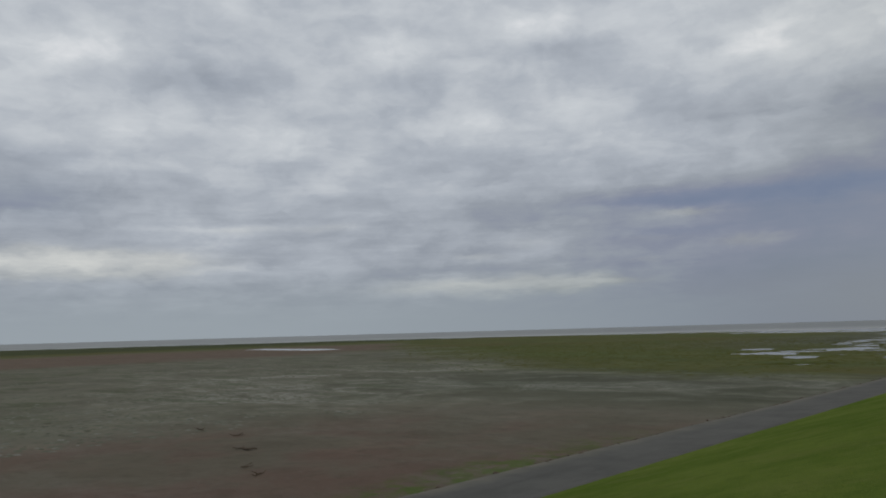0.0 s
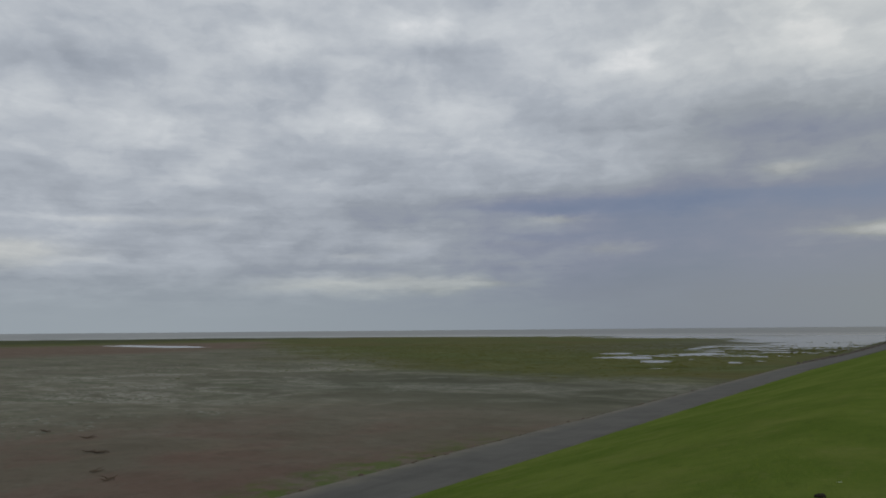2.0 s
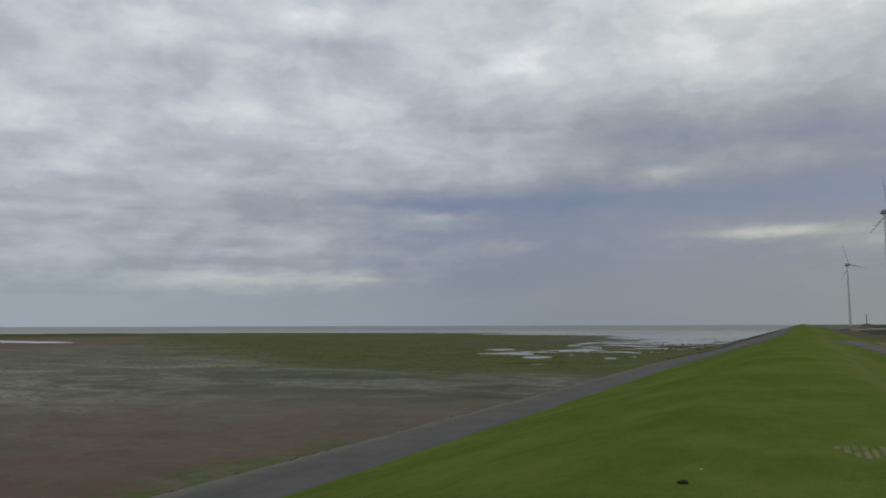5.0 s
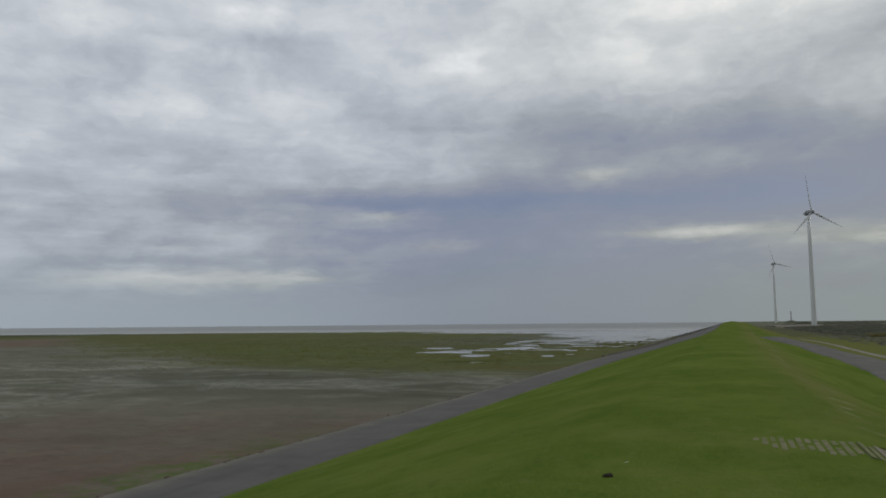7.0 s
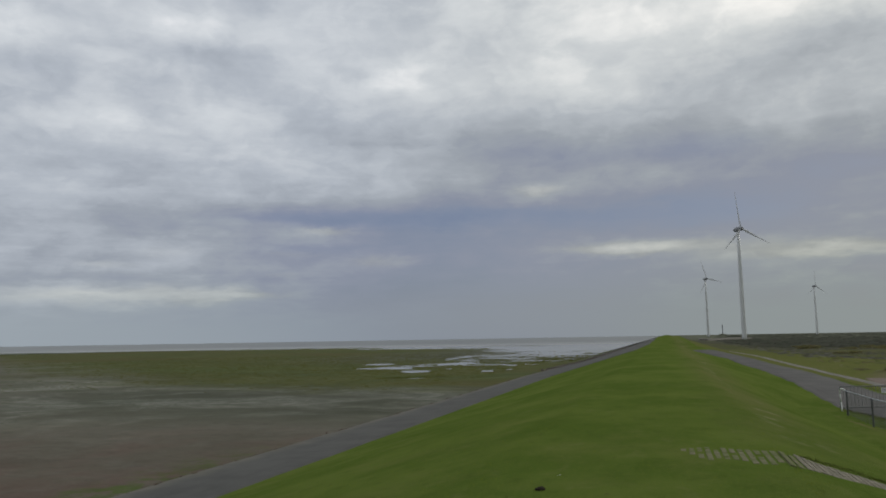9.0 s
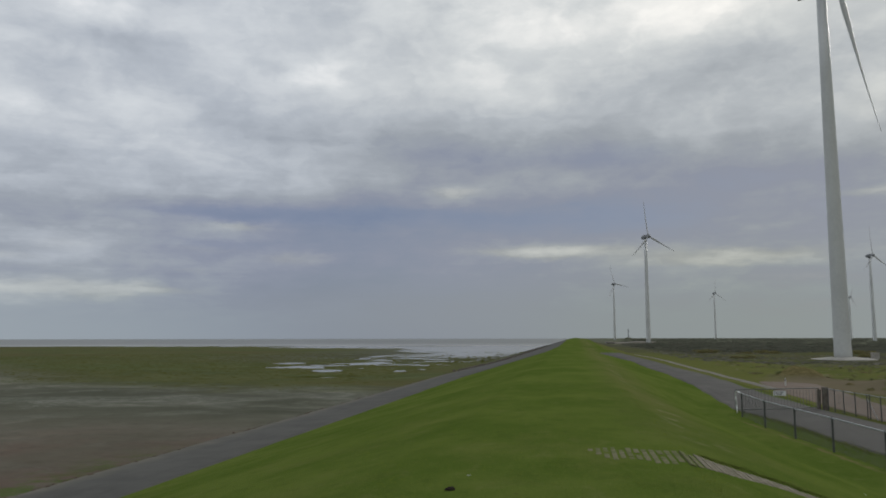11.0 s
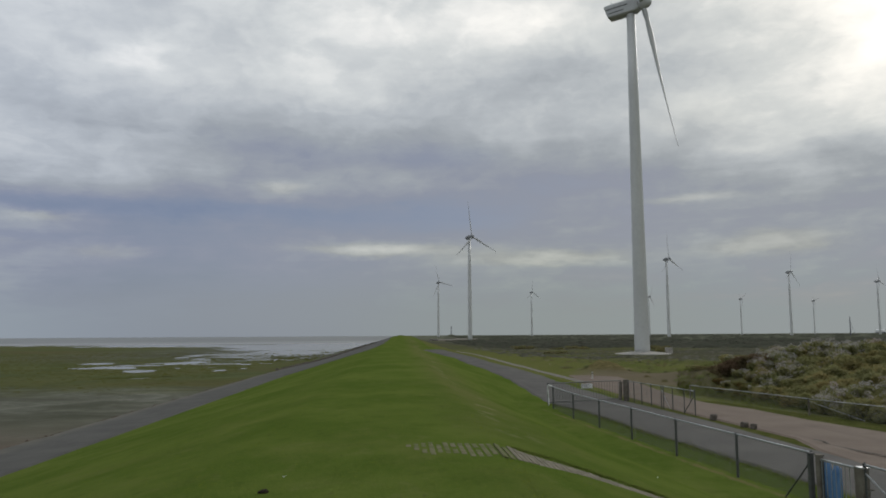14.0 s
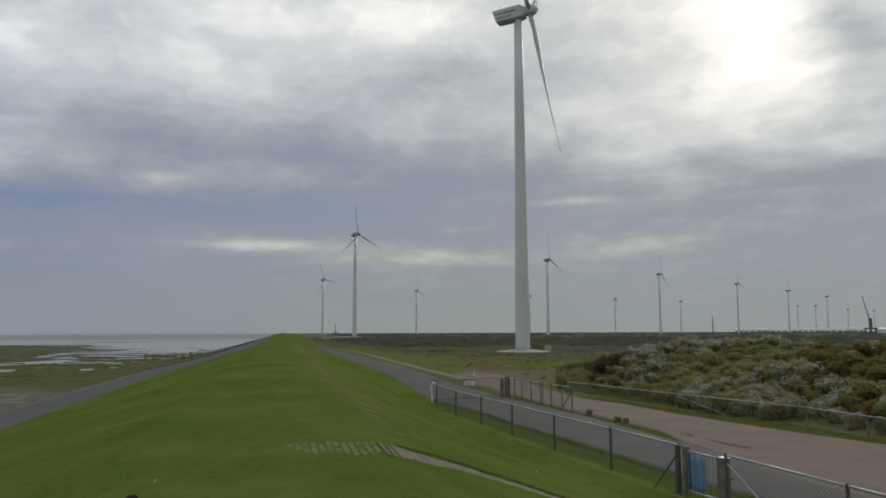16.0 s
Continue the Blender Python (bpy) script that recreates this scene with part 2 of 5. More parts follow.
def grass_material():
    m, n = material("dike_grass")
    p = here(n)
    x, y, z = n.split(p)
    q = n.vec("MULTIPLY", p, (1.0, 0.80, 1.0))
    broad = n.noise(q, 0.26, 5.0, 0.6)
    mid = n.noise(q, 0.9, 5.0, 0.62)
    clump = n.noise(n.vec("ADD", q, (31.0, 7.0, 3.0)), 2.2, 6.0, 0.66)
    sward = n.noise(n.vec("ADD", q, (5.0, 19.0, 1.0)), 0.5, 5.0, 0.62)
    fine = n.noise(p, 14.0, 6.0, 0.7)
    c = n.mix(n.step(broad, 0.35, 0.65), (0.080, 0.123, 0.022), (0.119, 0.158, 0.034))
    c = n.mix(n.step(mid, 0.48, 0.72, 0.0, 0.32), c, (0.068, 0.106, 0.020))
    c = n.mix(n.step(sward, 0.48, 0.70, 0.0, 0.42), c, (0.150, 0.162, 0.050))
    c = n.mix(n.step(clump, 0.53, 0.70, 0.0, 0.48), c, (0.058, 0.088, 0.019))
    c = n.mix(n.step(clump, 0.45, 0.32, 0.0, 0.38), c, (0.154, 0.166, 0.058))
    c = n.mix(n.step(fine, 0.45, 0.70, 0.0, 0.5), c, (0.128, 0.155, 0.036))
    # moss and bare earth showing through in small spots
    c = n.mix(n.step(n.noise(q, 4.2, 3.0, 0.5), 0.70, 0.78, 0.0, 0.6), c, (0.075, 0.072, 0.034))
    # a trodden, yellower line along the inland edge of the crest
    line = n.math("ABSOLUTE", n.math("SUBTRACT", n.math("ADD", x, n.math("MULTIPLY", n.math("SUBTRACT", mid, 0.5), 1.2)), 2.4))
    worn = n.math("MULTIPLY", n.math("MULTIPLY", n.step(line, 0.2, 1.9, 1.0, 0.0), n.step(y, 11.5, 17.0)), n.step(broad, 0.38, 0.60, 0.25, 0.75))
    c = n.mix(worn, c, (0.140, 0.146, 0.052))
    pale = n.math("MULTIPLY", n.math("MULTIPLY", n.step(line, 0.1, 0.8, 1.0, 0.0), n.step(y, 12.0, 17.0)), n.step(n.noise(q, 1.7, 4.0, 0.6), 0.54, 0.68, 0.0, 0.75))
    c = n.mix(pale, c, (0.215, 0.205, 0.110))
    # along the fence: a worn straw-coloured line, ranker grass beyond it
    off = n.math("ADD", n.math("SUBTRACT", x, 10.27), n.math("ADD", n.math("MULTIPLY", y, 0.078), n.math("MULTIPLY", n.math("SUBTRACT", clump, 0.5), 0.5)))
    reach = n.math("MULTIPLY", n.step(y, 41.0, 35.0), n.step(y, 13.0, 17.0))
    c = n.mix(n.math("MULTIPLY", n.math("MULTIPLY", reach, n.step(off, 4.2, 3.6)), n.step(off, 0.0, 0.30, 0.0, 0.70)), c, (0.066, 0.090, 0.024))
    # coarser olive turf on the verges of the service road
    c = n.mix(n.step(x, 12.2, 13.0, 0.0, 0.85), c, n.mix(n.step(clump, 0.36, 0.62), (0.060, 0.068, 0.021), (0.104, 0.100, 0.040)))
    edge = n.math("MULTIPLY", n.step(n.math("ABSOLUTE", n.math("ADD", off, 0.16)), 0.03, 0.15, 1.0, 0.0), n.step(mid, 0.38, 0.56, 0.2, 0.8))
    c = n.mix(n.math("MULTIPLY", reach, edge), c, (0.185, 0.160, 0.075))
    n.surface(c, 0.95, n.math("ADD", fine, n.math("ADD", mid, clump)), 0.6, 0.06, specular=0.0)
    return m


def marsh_material():
    m, n = material("salt_marsh")
    p = here(n)
    x, y, z = n.split(p)
    broad = n.math("SUBTRACT", n.noise(p, 0.022, 5.0, 0.6), 0.5)
    mid = n.noise(p, 0.12, 6.0, 0.65)
    fine = n.noise(p, 1.1, 6.0, 0.7)
    streak = n.noise(n.vec("MULTIPLY", p, (0.085, 0.11, 1.0)), 1.0, 8.0, 0.68, 0.8)
    c = n.mix(n.step(mid, 0.35, 0.65), (0.110, 0.105, 0.077), (0.148, 0.142, 0.108))
    # rusty mauve weed close to the dike
    near = n.math("MULTIPLY", n.step(n.math("ADD", x, n.math("MULTIPLY", broad, 60.0)), -46.0, -26.0), n.math("MULTIPLY", n.step(mid, 0.36, 0.60, 0.3, 0.95), n.step(n.math("ADD", y, n.math("MULTIPLY", broad, 40.0)), 52.0, 28.0, 0.06, 1.0)))
    c = n.mix(near, c, (0.116, 0.079, 0.062))
    # pale wet silt in streaks
    far_off = n.math("SQRT", n.math("ADD", n.math("MULTIPLY", x, x), n.math("MULTIPLY", y, y)))
    ring_in = n.step(n.math("ADD", far_off, n.math("MULTIPLY", broad, 40.0)), 50.0, 74.0, 0.12, 1.0)
    ring_out = n.step(n.math("ADD", far_off, n.math("MULTIPLY", broad, 50.0)), 142.0, 112.0, 0.15, 1.0)
    side = n.step(n.math("ADD", n.math("ADD", y, n.math("MULTIPLY", x, 0.52)), n.math("MULTIPLY", broad, 30.0)), -14.0, 10.0, 0.22, 1.0)
    band = n.math("MULTIPLY", side, n.math("MULTIPLY", ring_in, ring_out))
    grain = n.step(n.noise(n.vec("MULTIPLY", p, (0.75, 1.1, 1.0)), 1.0, 8.0, 0.85), 0.42, 0.58, 0.10, 1.0)
    pale = n.math("MULTIPLY", n.math("MULTIPLY", n.step(streak, 0.42, 0.62), band), grain)
    c = n.mix(pale, c, (0.268, 0.266, 0.226))
    tuft = n.math("MULTIPLY", n.step(n.noise(n.vec("MULTIPLY", p, (0.10, 0.26, 1.0)), 1.0, 7.0, 0.7), 0.50, 0.62, 0.0, 0.75), n.step(x, -40.0, -62.0))
    c = n.mix(tuft, c, (0.084, 0.094, 0.054))
    # damp green-grey ground farther along the dike
    damp = n.math("MULTIPLY", n.step(n.math("ADD", y, n.math("MULTIPLY", broad, 30.0)), 38.0, 58.0), n.step(x, -80.0, -45.0))
    c = n.mix(n.math("MULTIPLY", damp, n.step(streak, 0.38, 0.62, 0.85, 0.4)), c, (0.068, 0.074, 0.050))
    # olive saltgrass beyond, red glasswort farther out
    s = n.math("ADD", n.math("ADD", y, n.math("MULTIPLY", x, 0.85)), n.math("MULTIPLY", broad, 110.0))
    green = n.math("MULTIPLY", n.step(s, 5.0, 45.0), n.step(n.math("ADD", y, n.math("MULTIPLY", mid, 30.0)), 82.0, 104.0))
    far = n.step(n.math("ADD", x, n.math("MULTIPLY", broad, 80.0)), -270.0, -330.0)
    green = n.math("MAXIMUM", green, far)
    red = n.math("MULTIPLY", n.step(n.math("ADD", x, n.math("MULTIPLY", broad, 60.0)), -160.0, -190.0), n.math("SUBTRACT", 1.0, green))
    c = n.mix(n.math("MULTIPLY", red, 0.85), c, (0.128, 0.088, 0.066))
    olive = n.mix(n.step(mid, 0.35, 0.62), (0.064, 0.078, 0.020), (0.088, 0.091, 0.025))
    olive = n.mix(n.step(streak, 0.55, 0.75, 0.0, 0.6), olive, (0.094, 0.118, 0.030))
    patch = n.noise(n.vec("MULTIPLY", p, (0.016, 0.03, 1.0)), 1.0, 4.0, 0.6)
    olive = n.mix(n.step(patch, 0.50, 0.66, 0.0, 0.7), olive, (0.090, 0.074, 0.023))
    olive = n.mix(n.step(patch, 0.46, 0.34, 0.0, 0.7), olive, (0.072, 0.092, 0.023))
    c = n.mix(green, c, olive)
    # wet grey mud towards the sea
    mud = n.math("MULTIPLY", n.step(n.math("ADD", y, n.math("MULTIPLY", broad, 60.0)), 150.0, 215.0, 0.0, 0.75), n.step(x, -120.0, -60.0))
    c = n.mix(mud, c, n.mix(n.step(streak, 0.4, 0.65), (0.068, 0.072, 0.050), (0.130, 0.132, 0.110)))
    # fresh grass against the road
    edge = n.math("MULTIPLY", n.step(n.math("ADD", x, n.math("MULTIPLY", n.noise(p, 0.5, 6.0, 0.7), 6.0)), -18.7, -16.0), n.math("MULTIPLY", n.step(y, 40.0, 24.0), n.step(n.noise(p, 0.8, 5.0, 0.7), 0.42, 0.60)))
    c = n.mix(n.math("MULTIPLY", edge, 0.9), c, (0.070, 0.104, 0.022))
    c = n.mix(n.step(fine, 0.46, 0.72, 0.0, 0.38), c, (0.062, 0.060, 0.042))
    blot = n.noise(n.vec("MULTIPLY", p, (0.22, 0.30, 1.0)), 1.0, 6.0, 0.68, 0.4)
    c = n.mix(n.step(blot, 0.52, 0.68, 0.0, 0.40), c, n.vec("MULTIPLY", c, (0.66, 0.68, 0.66)))
    c = n.mix(n.step(blot, 0.46, 0.32, 0.0, 0.35), c, n.vec("MULTIPLY", c, (1.35, 1.32, 1.30)))
    c = n.mix(n.step(n.noise(p, 3.5, 5.0, 0.75), 0.55, 0.75, 0.0, 0.35), c, (0.165, 0.160, 0.140))
    far_green = n.step(n.math("ADD", x, n.math("MULTIPLY", broad, 60.0)), -330.0, -380.0)
    c = n.mix(n.math("MULTIPLY", far_green, 0.8), c, (0.040, 0.048, 0.018))
    n.surface(c, n.step(streak, 0.45, 0.75, 0.9, 0.7), n.math("ADD", fine, mid), 0.5, 0.10, specular=0.05)
    return m


def inland_material():
    m, n = material("rough_land")
    p = here(n)
    x, y, z = n.split(p)
    broad = n.noise(p, 0.018, 5.0, 0.6)
    mid = n.noise(p, 0.16, 6.0, 0.65)
    fine = n.noise(p, 1.6, 6.0, 0.7)
    c = n.mix(n.step(mid, 0.36, 0.64), (0.096, 0.112, 0.036), (0.140, 0.138, 0.062))
    sand = n.math("MULTIPLY", n.step(mid, 0.48, 0.62), n.step(broad, 0.40, 0.58))
    c = n.mix(n.math("MULTIPLY", sand, 0.7), c, (0.165, 0.135, 0.100))
    dark = n.math("MULTIPLY", n.step(y, 120.0, 230.0), n.step(broad, 0.44, 0.56, 0.35, 0.95))
    c = n.mix(dark, c, (0.086, 0.084, 0.062))
    # a broad field of black turned soil
    field = n.math("MULTIPLY", n.math("MULTIPLY", n.step(y, 300.0, 345.0), n.step(n.math("ADD", y, n.math("MULTIPLY", broad, 120.0)), 720.0, 640.0)), n.step(n.math("SUBTRACT", x, n.math("MULTIPLY", y, 0.07)), 8.0, 16.0))
    c = n.mix(n.math("MULTIPLY", field, 0.9), c, (0.034, 0.032, 0.029))
    c = n.mix(n.step(fine, 0.48, 0.74, 0.0, 0.5), c, (0.045, 0.052, 0.018))
    dx = n.math("DIVIDE", n.math("SUBTRACT", x, 23.0), 7.0)
    dy = n.math("DIVIDE", n.math("SUBTRACT", y, 72.0), 15.0)
    spot = n.math("ADD", n.math("ADD", n.math("MULTIPLY", dx, dx), n.math("MULTIPLY", dy, dy)), n.math("MULTIPLY", mid, 0.9))
    bare = n.step(spot, 0.75, 1.5, 0.7, 0.0)
    # mown verge beside the roads
    verge = n.math("MULTIPLY", n.step(n.math("SUBTRACT", n.math("ADD", x, n.math("MULTIPLY", mid, 8.0)), n.math("MULTIPLY", n.math("MAXIMUM", n.math("SUBTRACT", y, 60.0), 0.0), 0.16)), 27.0, 21.0), n.step(y, 230.0, 150.0))
    verge = n.math("MAXIMUM", verge, n.math("MULTIPLY", n.math("MULTIPLY", n.step(y, 84.0, 96.0), n.step(n.math("ADD", y, n.math("MULTIPLY", broad, 80.0)), 175.0, 145.0)), n.step(mid, 0.36, 0.50, 0.25, 0.9)))
    c = n.mix(n.math("MULTIPLY", verge, 0.85), c, n.mix(n.step(fine, 0.4, 0.65), (0.112, 0.128, 0.036), (0.150, 0.150, 0.056)))
    # haze put into the colour: the land pales with distance
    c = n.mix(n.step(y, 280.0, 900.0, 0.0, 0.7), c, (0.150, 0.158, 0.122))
    c = n.mix(bare, c, (0.170, 0.135, 0.105))
    # rusty growth on the small mound
    mx, my = n.math("SUBTRACT", x, 22.5), n.math("SUBTRACT", y, 83.4)
    mound = n.step(n.math("ADD", n.math("ADD", n.math("MULTIPLY", mx, mx), n.math("MULTIPLY", my, my)), n.math("MULTIPLY", fine, 6.0)), 6.0, 13.0, 0.9, 0.0)
    c = n.mix(mound, c, n.mix(n.step(fine, 0.40, 0.62), (0.112, 0.094, 0.042), (0.175, 0.148, 0.066)))
    n.surface(c, 0.9, n.math("ADD", fine, mid), 0.6, 0.12, specular=0.0)
    return m


def asphalt_material(name, low, high, edge=None):
    m, n = material(name)
    p = here(n)
    broad = n.noise(p, 0.5, 5.0, 0.6)
    fine = n.noise(p, 45.0, 4.0, 0.7)
    streak = n.noise(n.vec("MULTIPLY", p, (2.0, 0.12, 1.0)), 1.0, 5.0, 0.6)
    c = n.mix(n.step(broad, 0.3, 0.7), low, high)
    c = n.mix(n.step(streak, 0.5, 0.75, 0.0, 0.35), c, tuple(v * 0.62 for v in low))
    c = n.mix(n.step(fine, 0.5, 0.7, 0.0, 0.35), c, tuple(v * 1.5 for v in high))
    if edge is not None:
        # silt and weed washed over the outer edge
        x, y, z = n.split(p)
        wash = n.math("ADD", x, n.math("ADD", n.math("MULTIPLY", n.noise(p, 0.9, 6.0, 0.7), 1.3), n.math("MULTIPLY", fine, 0.3)))
        c = n.mix(n.math("MULTIPLY", n.step(wash, edge + 2.3, edge + 1.0), n.step(n.noise(p, 0.6, 5.0, 0.6), 0.38, 0.60, 0.35, 0.85)), c, (0.150, 0.138, 0.112))
    n.surface(c, 0.85, fine, 0.4, 0.006, specular=0.1)
    return m


def water_material():
    m, n = material("tidal_water")
    p = here(n)
    ripple = n.math("ADD", n.noise(n.vec("MULTIPLY", p, (0.8, 2.2, 1.0)), 1.0, 4.0), n.noise(n.vec("MULTIPLY", p, (0.05, 0.16, 1.0)), 1.0, 4.0))
    c = n.mix(n.step(n.noise(n.vec("MULTIPLY", p, (0.004, 0.012, 1.0)), 1.0, 6.0), 0.4, 0.65), (0.095, 0.102, 0.092), (0.15, 0.155, 0.142))
    # silty shallows over the flats are paler than the open water
    px_, py_, pz_ = n.split(p)
    off = n.math("SQRT", n.math("ADD", n.math("MULTIPLY", px_, px_), n.math("MULTIPLY", py_, py_)))
    shoal = n.step(n.math("ADD", off, n.math("MULTIPLY", n.noise(n.vec("MULTIPLY", p, (0.003, 0.01, 1.0)), 1.0, 5.0), 260.0)), 980.0, 600.0)
    c = n.mix(shoal, c, (0.215, 0.210, 0.180))
    n.surface(c, n.step(off, 300.0, 900.0, 0.16, 0.40), ripple, 0.012, 0.05, specular=0.40)
    return m


def leaf_material(name, low, high, odd, turf=False):
    """Leaves that let some light through; turf takes its shading from the ground below it."""
    m, n = material(name)
    r = island(n)
    c = n.mix(r, low, high)
    c = n.mix(n.step(n.noise(here(n), 0.55, 4.0), 0.48, 0.62, 0.0, 0.85), c, odd)
    c = n.mix(n.math("MULTIPLY", chance(n), 0.35), c, tuple(0.5 * (u + v) for u, v in zip(low, odd)))
    b = n.surface(c, 0.9, specular=0.0)
    if turf:
        n.plug(n.join(0.0, 0.0, 1.0), b.inputs["Normal"])
    else:
        t = n.add("ShaderNodeBsdfTranslucent")
        n.plug(c, t.inputs[0])
        k = n.add("ShaderNodeMixShader")
        k.inputs[0].default_value = 0.46
        n.plug(b.outputs[0], k.inputs[1])
        n.plug(t.outputs[0], k.inputs[2])
        out = n.add("ShaderNodeOutputMaterial")
        n.plug(k.outputs[0], out.inputs[0])
        out.is_active_output = True
    return m


GRASS = grass_material()
MARSH = marsh_material()
LAND = inland_material()
WATER = water_material()
ASPHALT = asphalt_material("grey_asphalt", (0.076, 0.075, 0.069), (0.102, 0.099, 0.091), -17.35)
TARMAC = asphalt_material("dark_asphalt", (0.083, 0.079, 0.074), (0.113, 0.107, 0.099))
CLINKER = asphalt_material("pinkish_paving", (0.136, 0.104, 0.082), (0.172, 0.134, 0.106))
CONCRETE = plain("pale_concrete", (0.30, 0.285, 0.26), (0.42, 0.40, 0.365), 0.85, 1.2, 25.0)
BRICK = plain("worn_paving_brick", (0.155, 0.142, 0.098), (0.245, 0.215, 0.165), 0.85, 5.0, 60.0, vary=0.8)
MOSSY = plain("mossy_paving_brick", (0.112, 0.124, 0.045), (0.175, 0.160, 0.098), 0.9, 3.0, 40.0, vary=0.8)
STEEL = plain("galvanised_steel", (0.33, 0.34, 0.35), (0.46, 0.47, 0.48), 0.45, 8.0, 80.0, 0.7)
POST = plain("dark_fence_post", (0.05, 0.052, 0.052), (0.09, 0.092, 0.09), 0.6, 8.0, 70.0)
TIMBER = plain("weathered_timber", (0.12, 0.105, 0.085), (0.22, 0.20, 0.17), 0.85, 3.0, 40.0)
BLUE = plain("blue_sign_paint", (0.10, 0.22, 0.46), (0.15, 0.29, 0.54), 0.45, 6.0, 60.0)
WHITE = plain("white_enamel", (0.62, 0.63, 0.62), (0.74, 0.74, 0.72), 0.5, 5.0, 50.0)
INK = plain("dark_lettering", (0.05, 0.05, 0.05), (0.08, 0.08, 0.08), 0.6)
TOWER = plain("turbine_paint", (0.52, 0.53, 0.52), (0.60, 0.61, 0.59), 0.45, 0.08, 1.5)
WIRE = plain("dull_wire", (0.15, 0.155, 0.145), (0.22, 0.225, 0.21), 0.7)
BLADE = plain("blade_paint", (0.46, 0.47, 0.47), (0.54, 0.55, 0.55), 0.4, 0.2, 3.0)
SOIL = plain("dark_soil", (0.022, 0.018, 0.012), (0.045, 0.036, 0.026), 0.95, 18.0, 90.0, bump=0.6)
STONE = plain("dark_block", (0.085, 0.072, 0.060), (0.17, 0.15, 0.13), 0.9, 8.0, 60.0, bump=0.5)
# dark far-off steel, lightened to bluish grey so the colour holds the haze
CRANE = plain("hazed_crane_paint", (0.09, 0.095, 0.115), (0.13, 0.135, 0.15), 0.6, 0.5, 5.0)
THORN = leaf_material("buckthorn_leaves", (0.215, 0.226, 0.092), (0.325, 0.318, 0.168), (0.315, 0.262, 0.115))
SILVER = leaf_material("buckthorn_silver_heads", (0.34, 0.335, 0.305), (0.50, 0.485, 0.45), (0.43, 0.36, 0.325))
FAR_BLADE = plain("far_blade_paint", (0.47, 0.475, 0.48), (0.53, 0.535, 0.54), 0.6, 0.2, 3.0)
# darker copy of the blade paint: the shade on far turbine heads is painted in
HEAD = plain("shaded_nacelle_paint", (0.19, 0.195, 0.20), (0.25, 0.255, 0.26), 0.5, 0.3, 3.0)
TANK = plain("white_tank_paint", (0.76, 0.77, 0.76), (0.84, 0.84, 0.82), 0.5, 0.2, 2.0)
SCRUB = leaf_material("dark_scrub_leaves", (0.150, 0.165, 0.058), (0.235, 0.210, 0.082), (0.240, 0.140, 0.066))
MAROON = leaf_material("dark_red_bramble_leaves", (0.125, 0.082, 0.056), (0.185, 0.128, 0.086), (0.130, 0.112, 0.058))
PALE = plain("path_gravel", (0.15, 0.14, 0.115), (0.215, 0.20, 0.17), 0.9, 1.5, 25.0)
WRACK = plain("tide_wrack", (0.075, 0.055, 0.040), (0.125, 0.095, 0.070), 0.95, 6.0, 60.0)
TUFT = leaf_material("marsh_tufts", (0.096, 0.100, 0.070), (0.220, 0.220, 0.195), (0.130, 0.132, 0.100), True)
OLIVE = leaf_material("saltgrass_tufts", (0.074, 0.081, 0.021), (0.094, 0.095, 0.027), (0.088, 0.085, 0.023), True)
MOOR = leaf_material("moor_tufts", (0.074, 0.073, 0.054), (0.172, 0.166, 0.136), (0.108, 0.108, 0.072), True)
HEATH = leaf_material("heath_tufts", (0.092, 0.112, 0.036), (0.175, 0.170, 0.086), (0.138, 0.112, 0.056), True)
STRAW = leaf_material("grass_blades", (0.105, 0.150, 0.016), (0.160, 0.190, 0.028), (0.135, 0.165, 0.022), True)
RANK = leaf_material("rank_grass_blades", (0.105, 0.140, 0.026), (0.165, 0.180, 0.050), (0.150, 0.150, 0.045), True)
# leaf tones raised and greyed to carry the haze near the horizon
FAR = leaf_material("hazed_scrub_leaves", (0.105, 0.115, 0.085), (0.160, 0.165, 0.125), (0.140, 0.132, 0.105))
BRUSH = leaf_material("thicket_leaves", (0.170, 0.178, 0.074), (0.250, 0.232, 0.108), (0.230, 0.180, 0.090))
RUSSET = leaf_material("russet_thicket_leaves", (0.290, 0.285, 0.125), (0.370, 0.335, 0.165), (0.350, 0.285, 0.150))
BARK = plain("brown_stems", (0.10, 0.085, 0.055), (0.16, 0.135, 0.095), 0.9, 10.0, 60.0)

# ---------------------------------------------------------------- mesh helpers


def mesh(name, bm, mat, smooth=False):
    me = bpy.data.meshes.new(name)
    bm.to_mesh(me)
    bm.free()
    for m in mat if isinstance(mat, (list, tuple)) else [mat]:
        me.materials.append(m)
    if smooth:
        me.shade_smooth()
    return me


def part(name, bm, mat, parent, label="", smooth=False):
    """Links a bmesh as one mesh object under a thing or a part."""
    ob = new(name, mesh(name, bm, mat, smooth))
    ob.parent = parent
    return tagged(ob, label) if label else ob


def empty(name, m):
    ob = new(name)
    ob.empty_display_size = 0.2
    ob.matrix_basis = m
    return ob


def box(bm, size, m=Matrix(), bevel=0.0):
    made = bmesh.ops.create_cube(bm, size=1.0, matrix=m @ Matrix.Diagonal((*size, 1)))["verts"]
    if bevel:
        edges = list({e for v in made for e in v.link_edges})
        bmesh.ops.bevel(bm, geom=edges, offset=bevel, segments=2, affect="EDGES", profile=0.5)


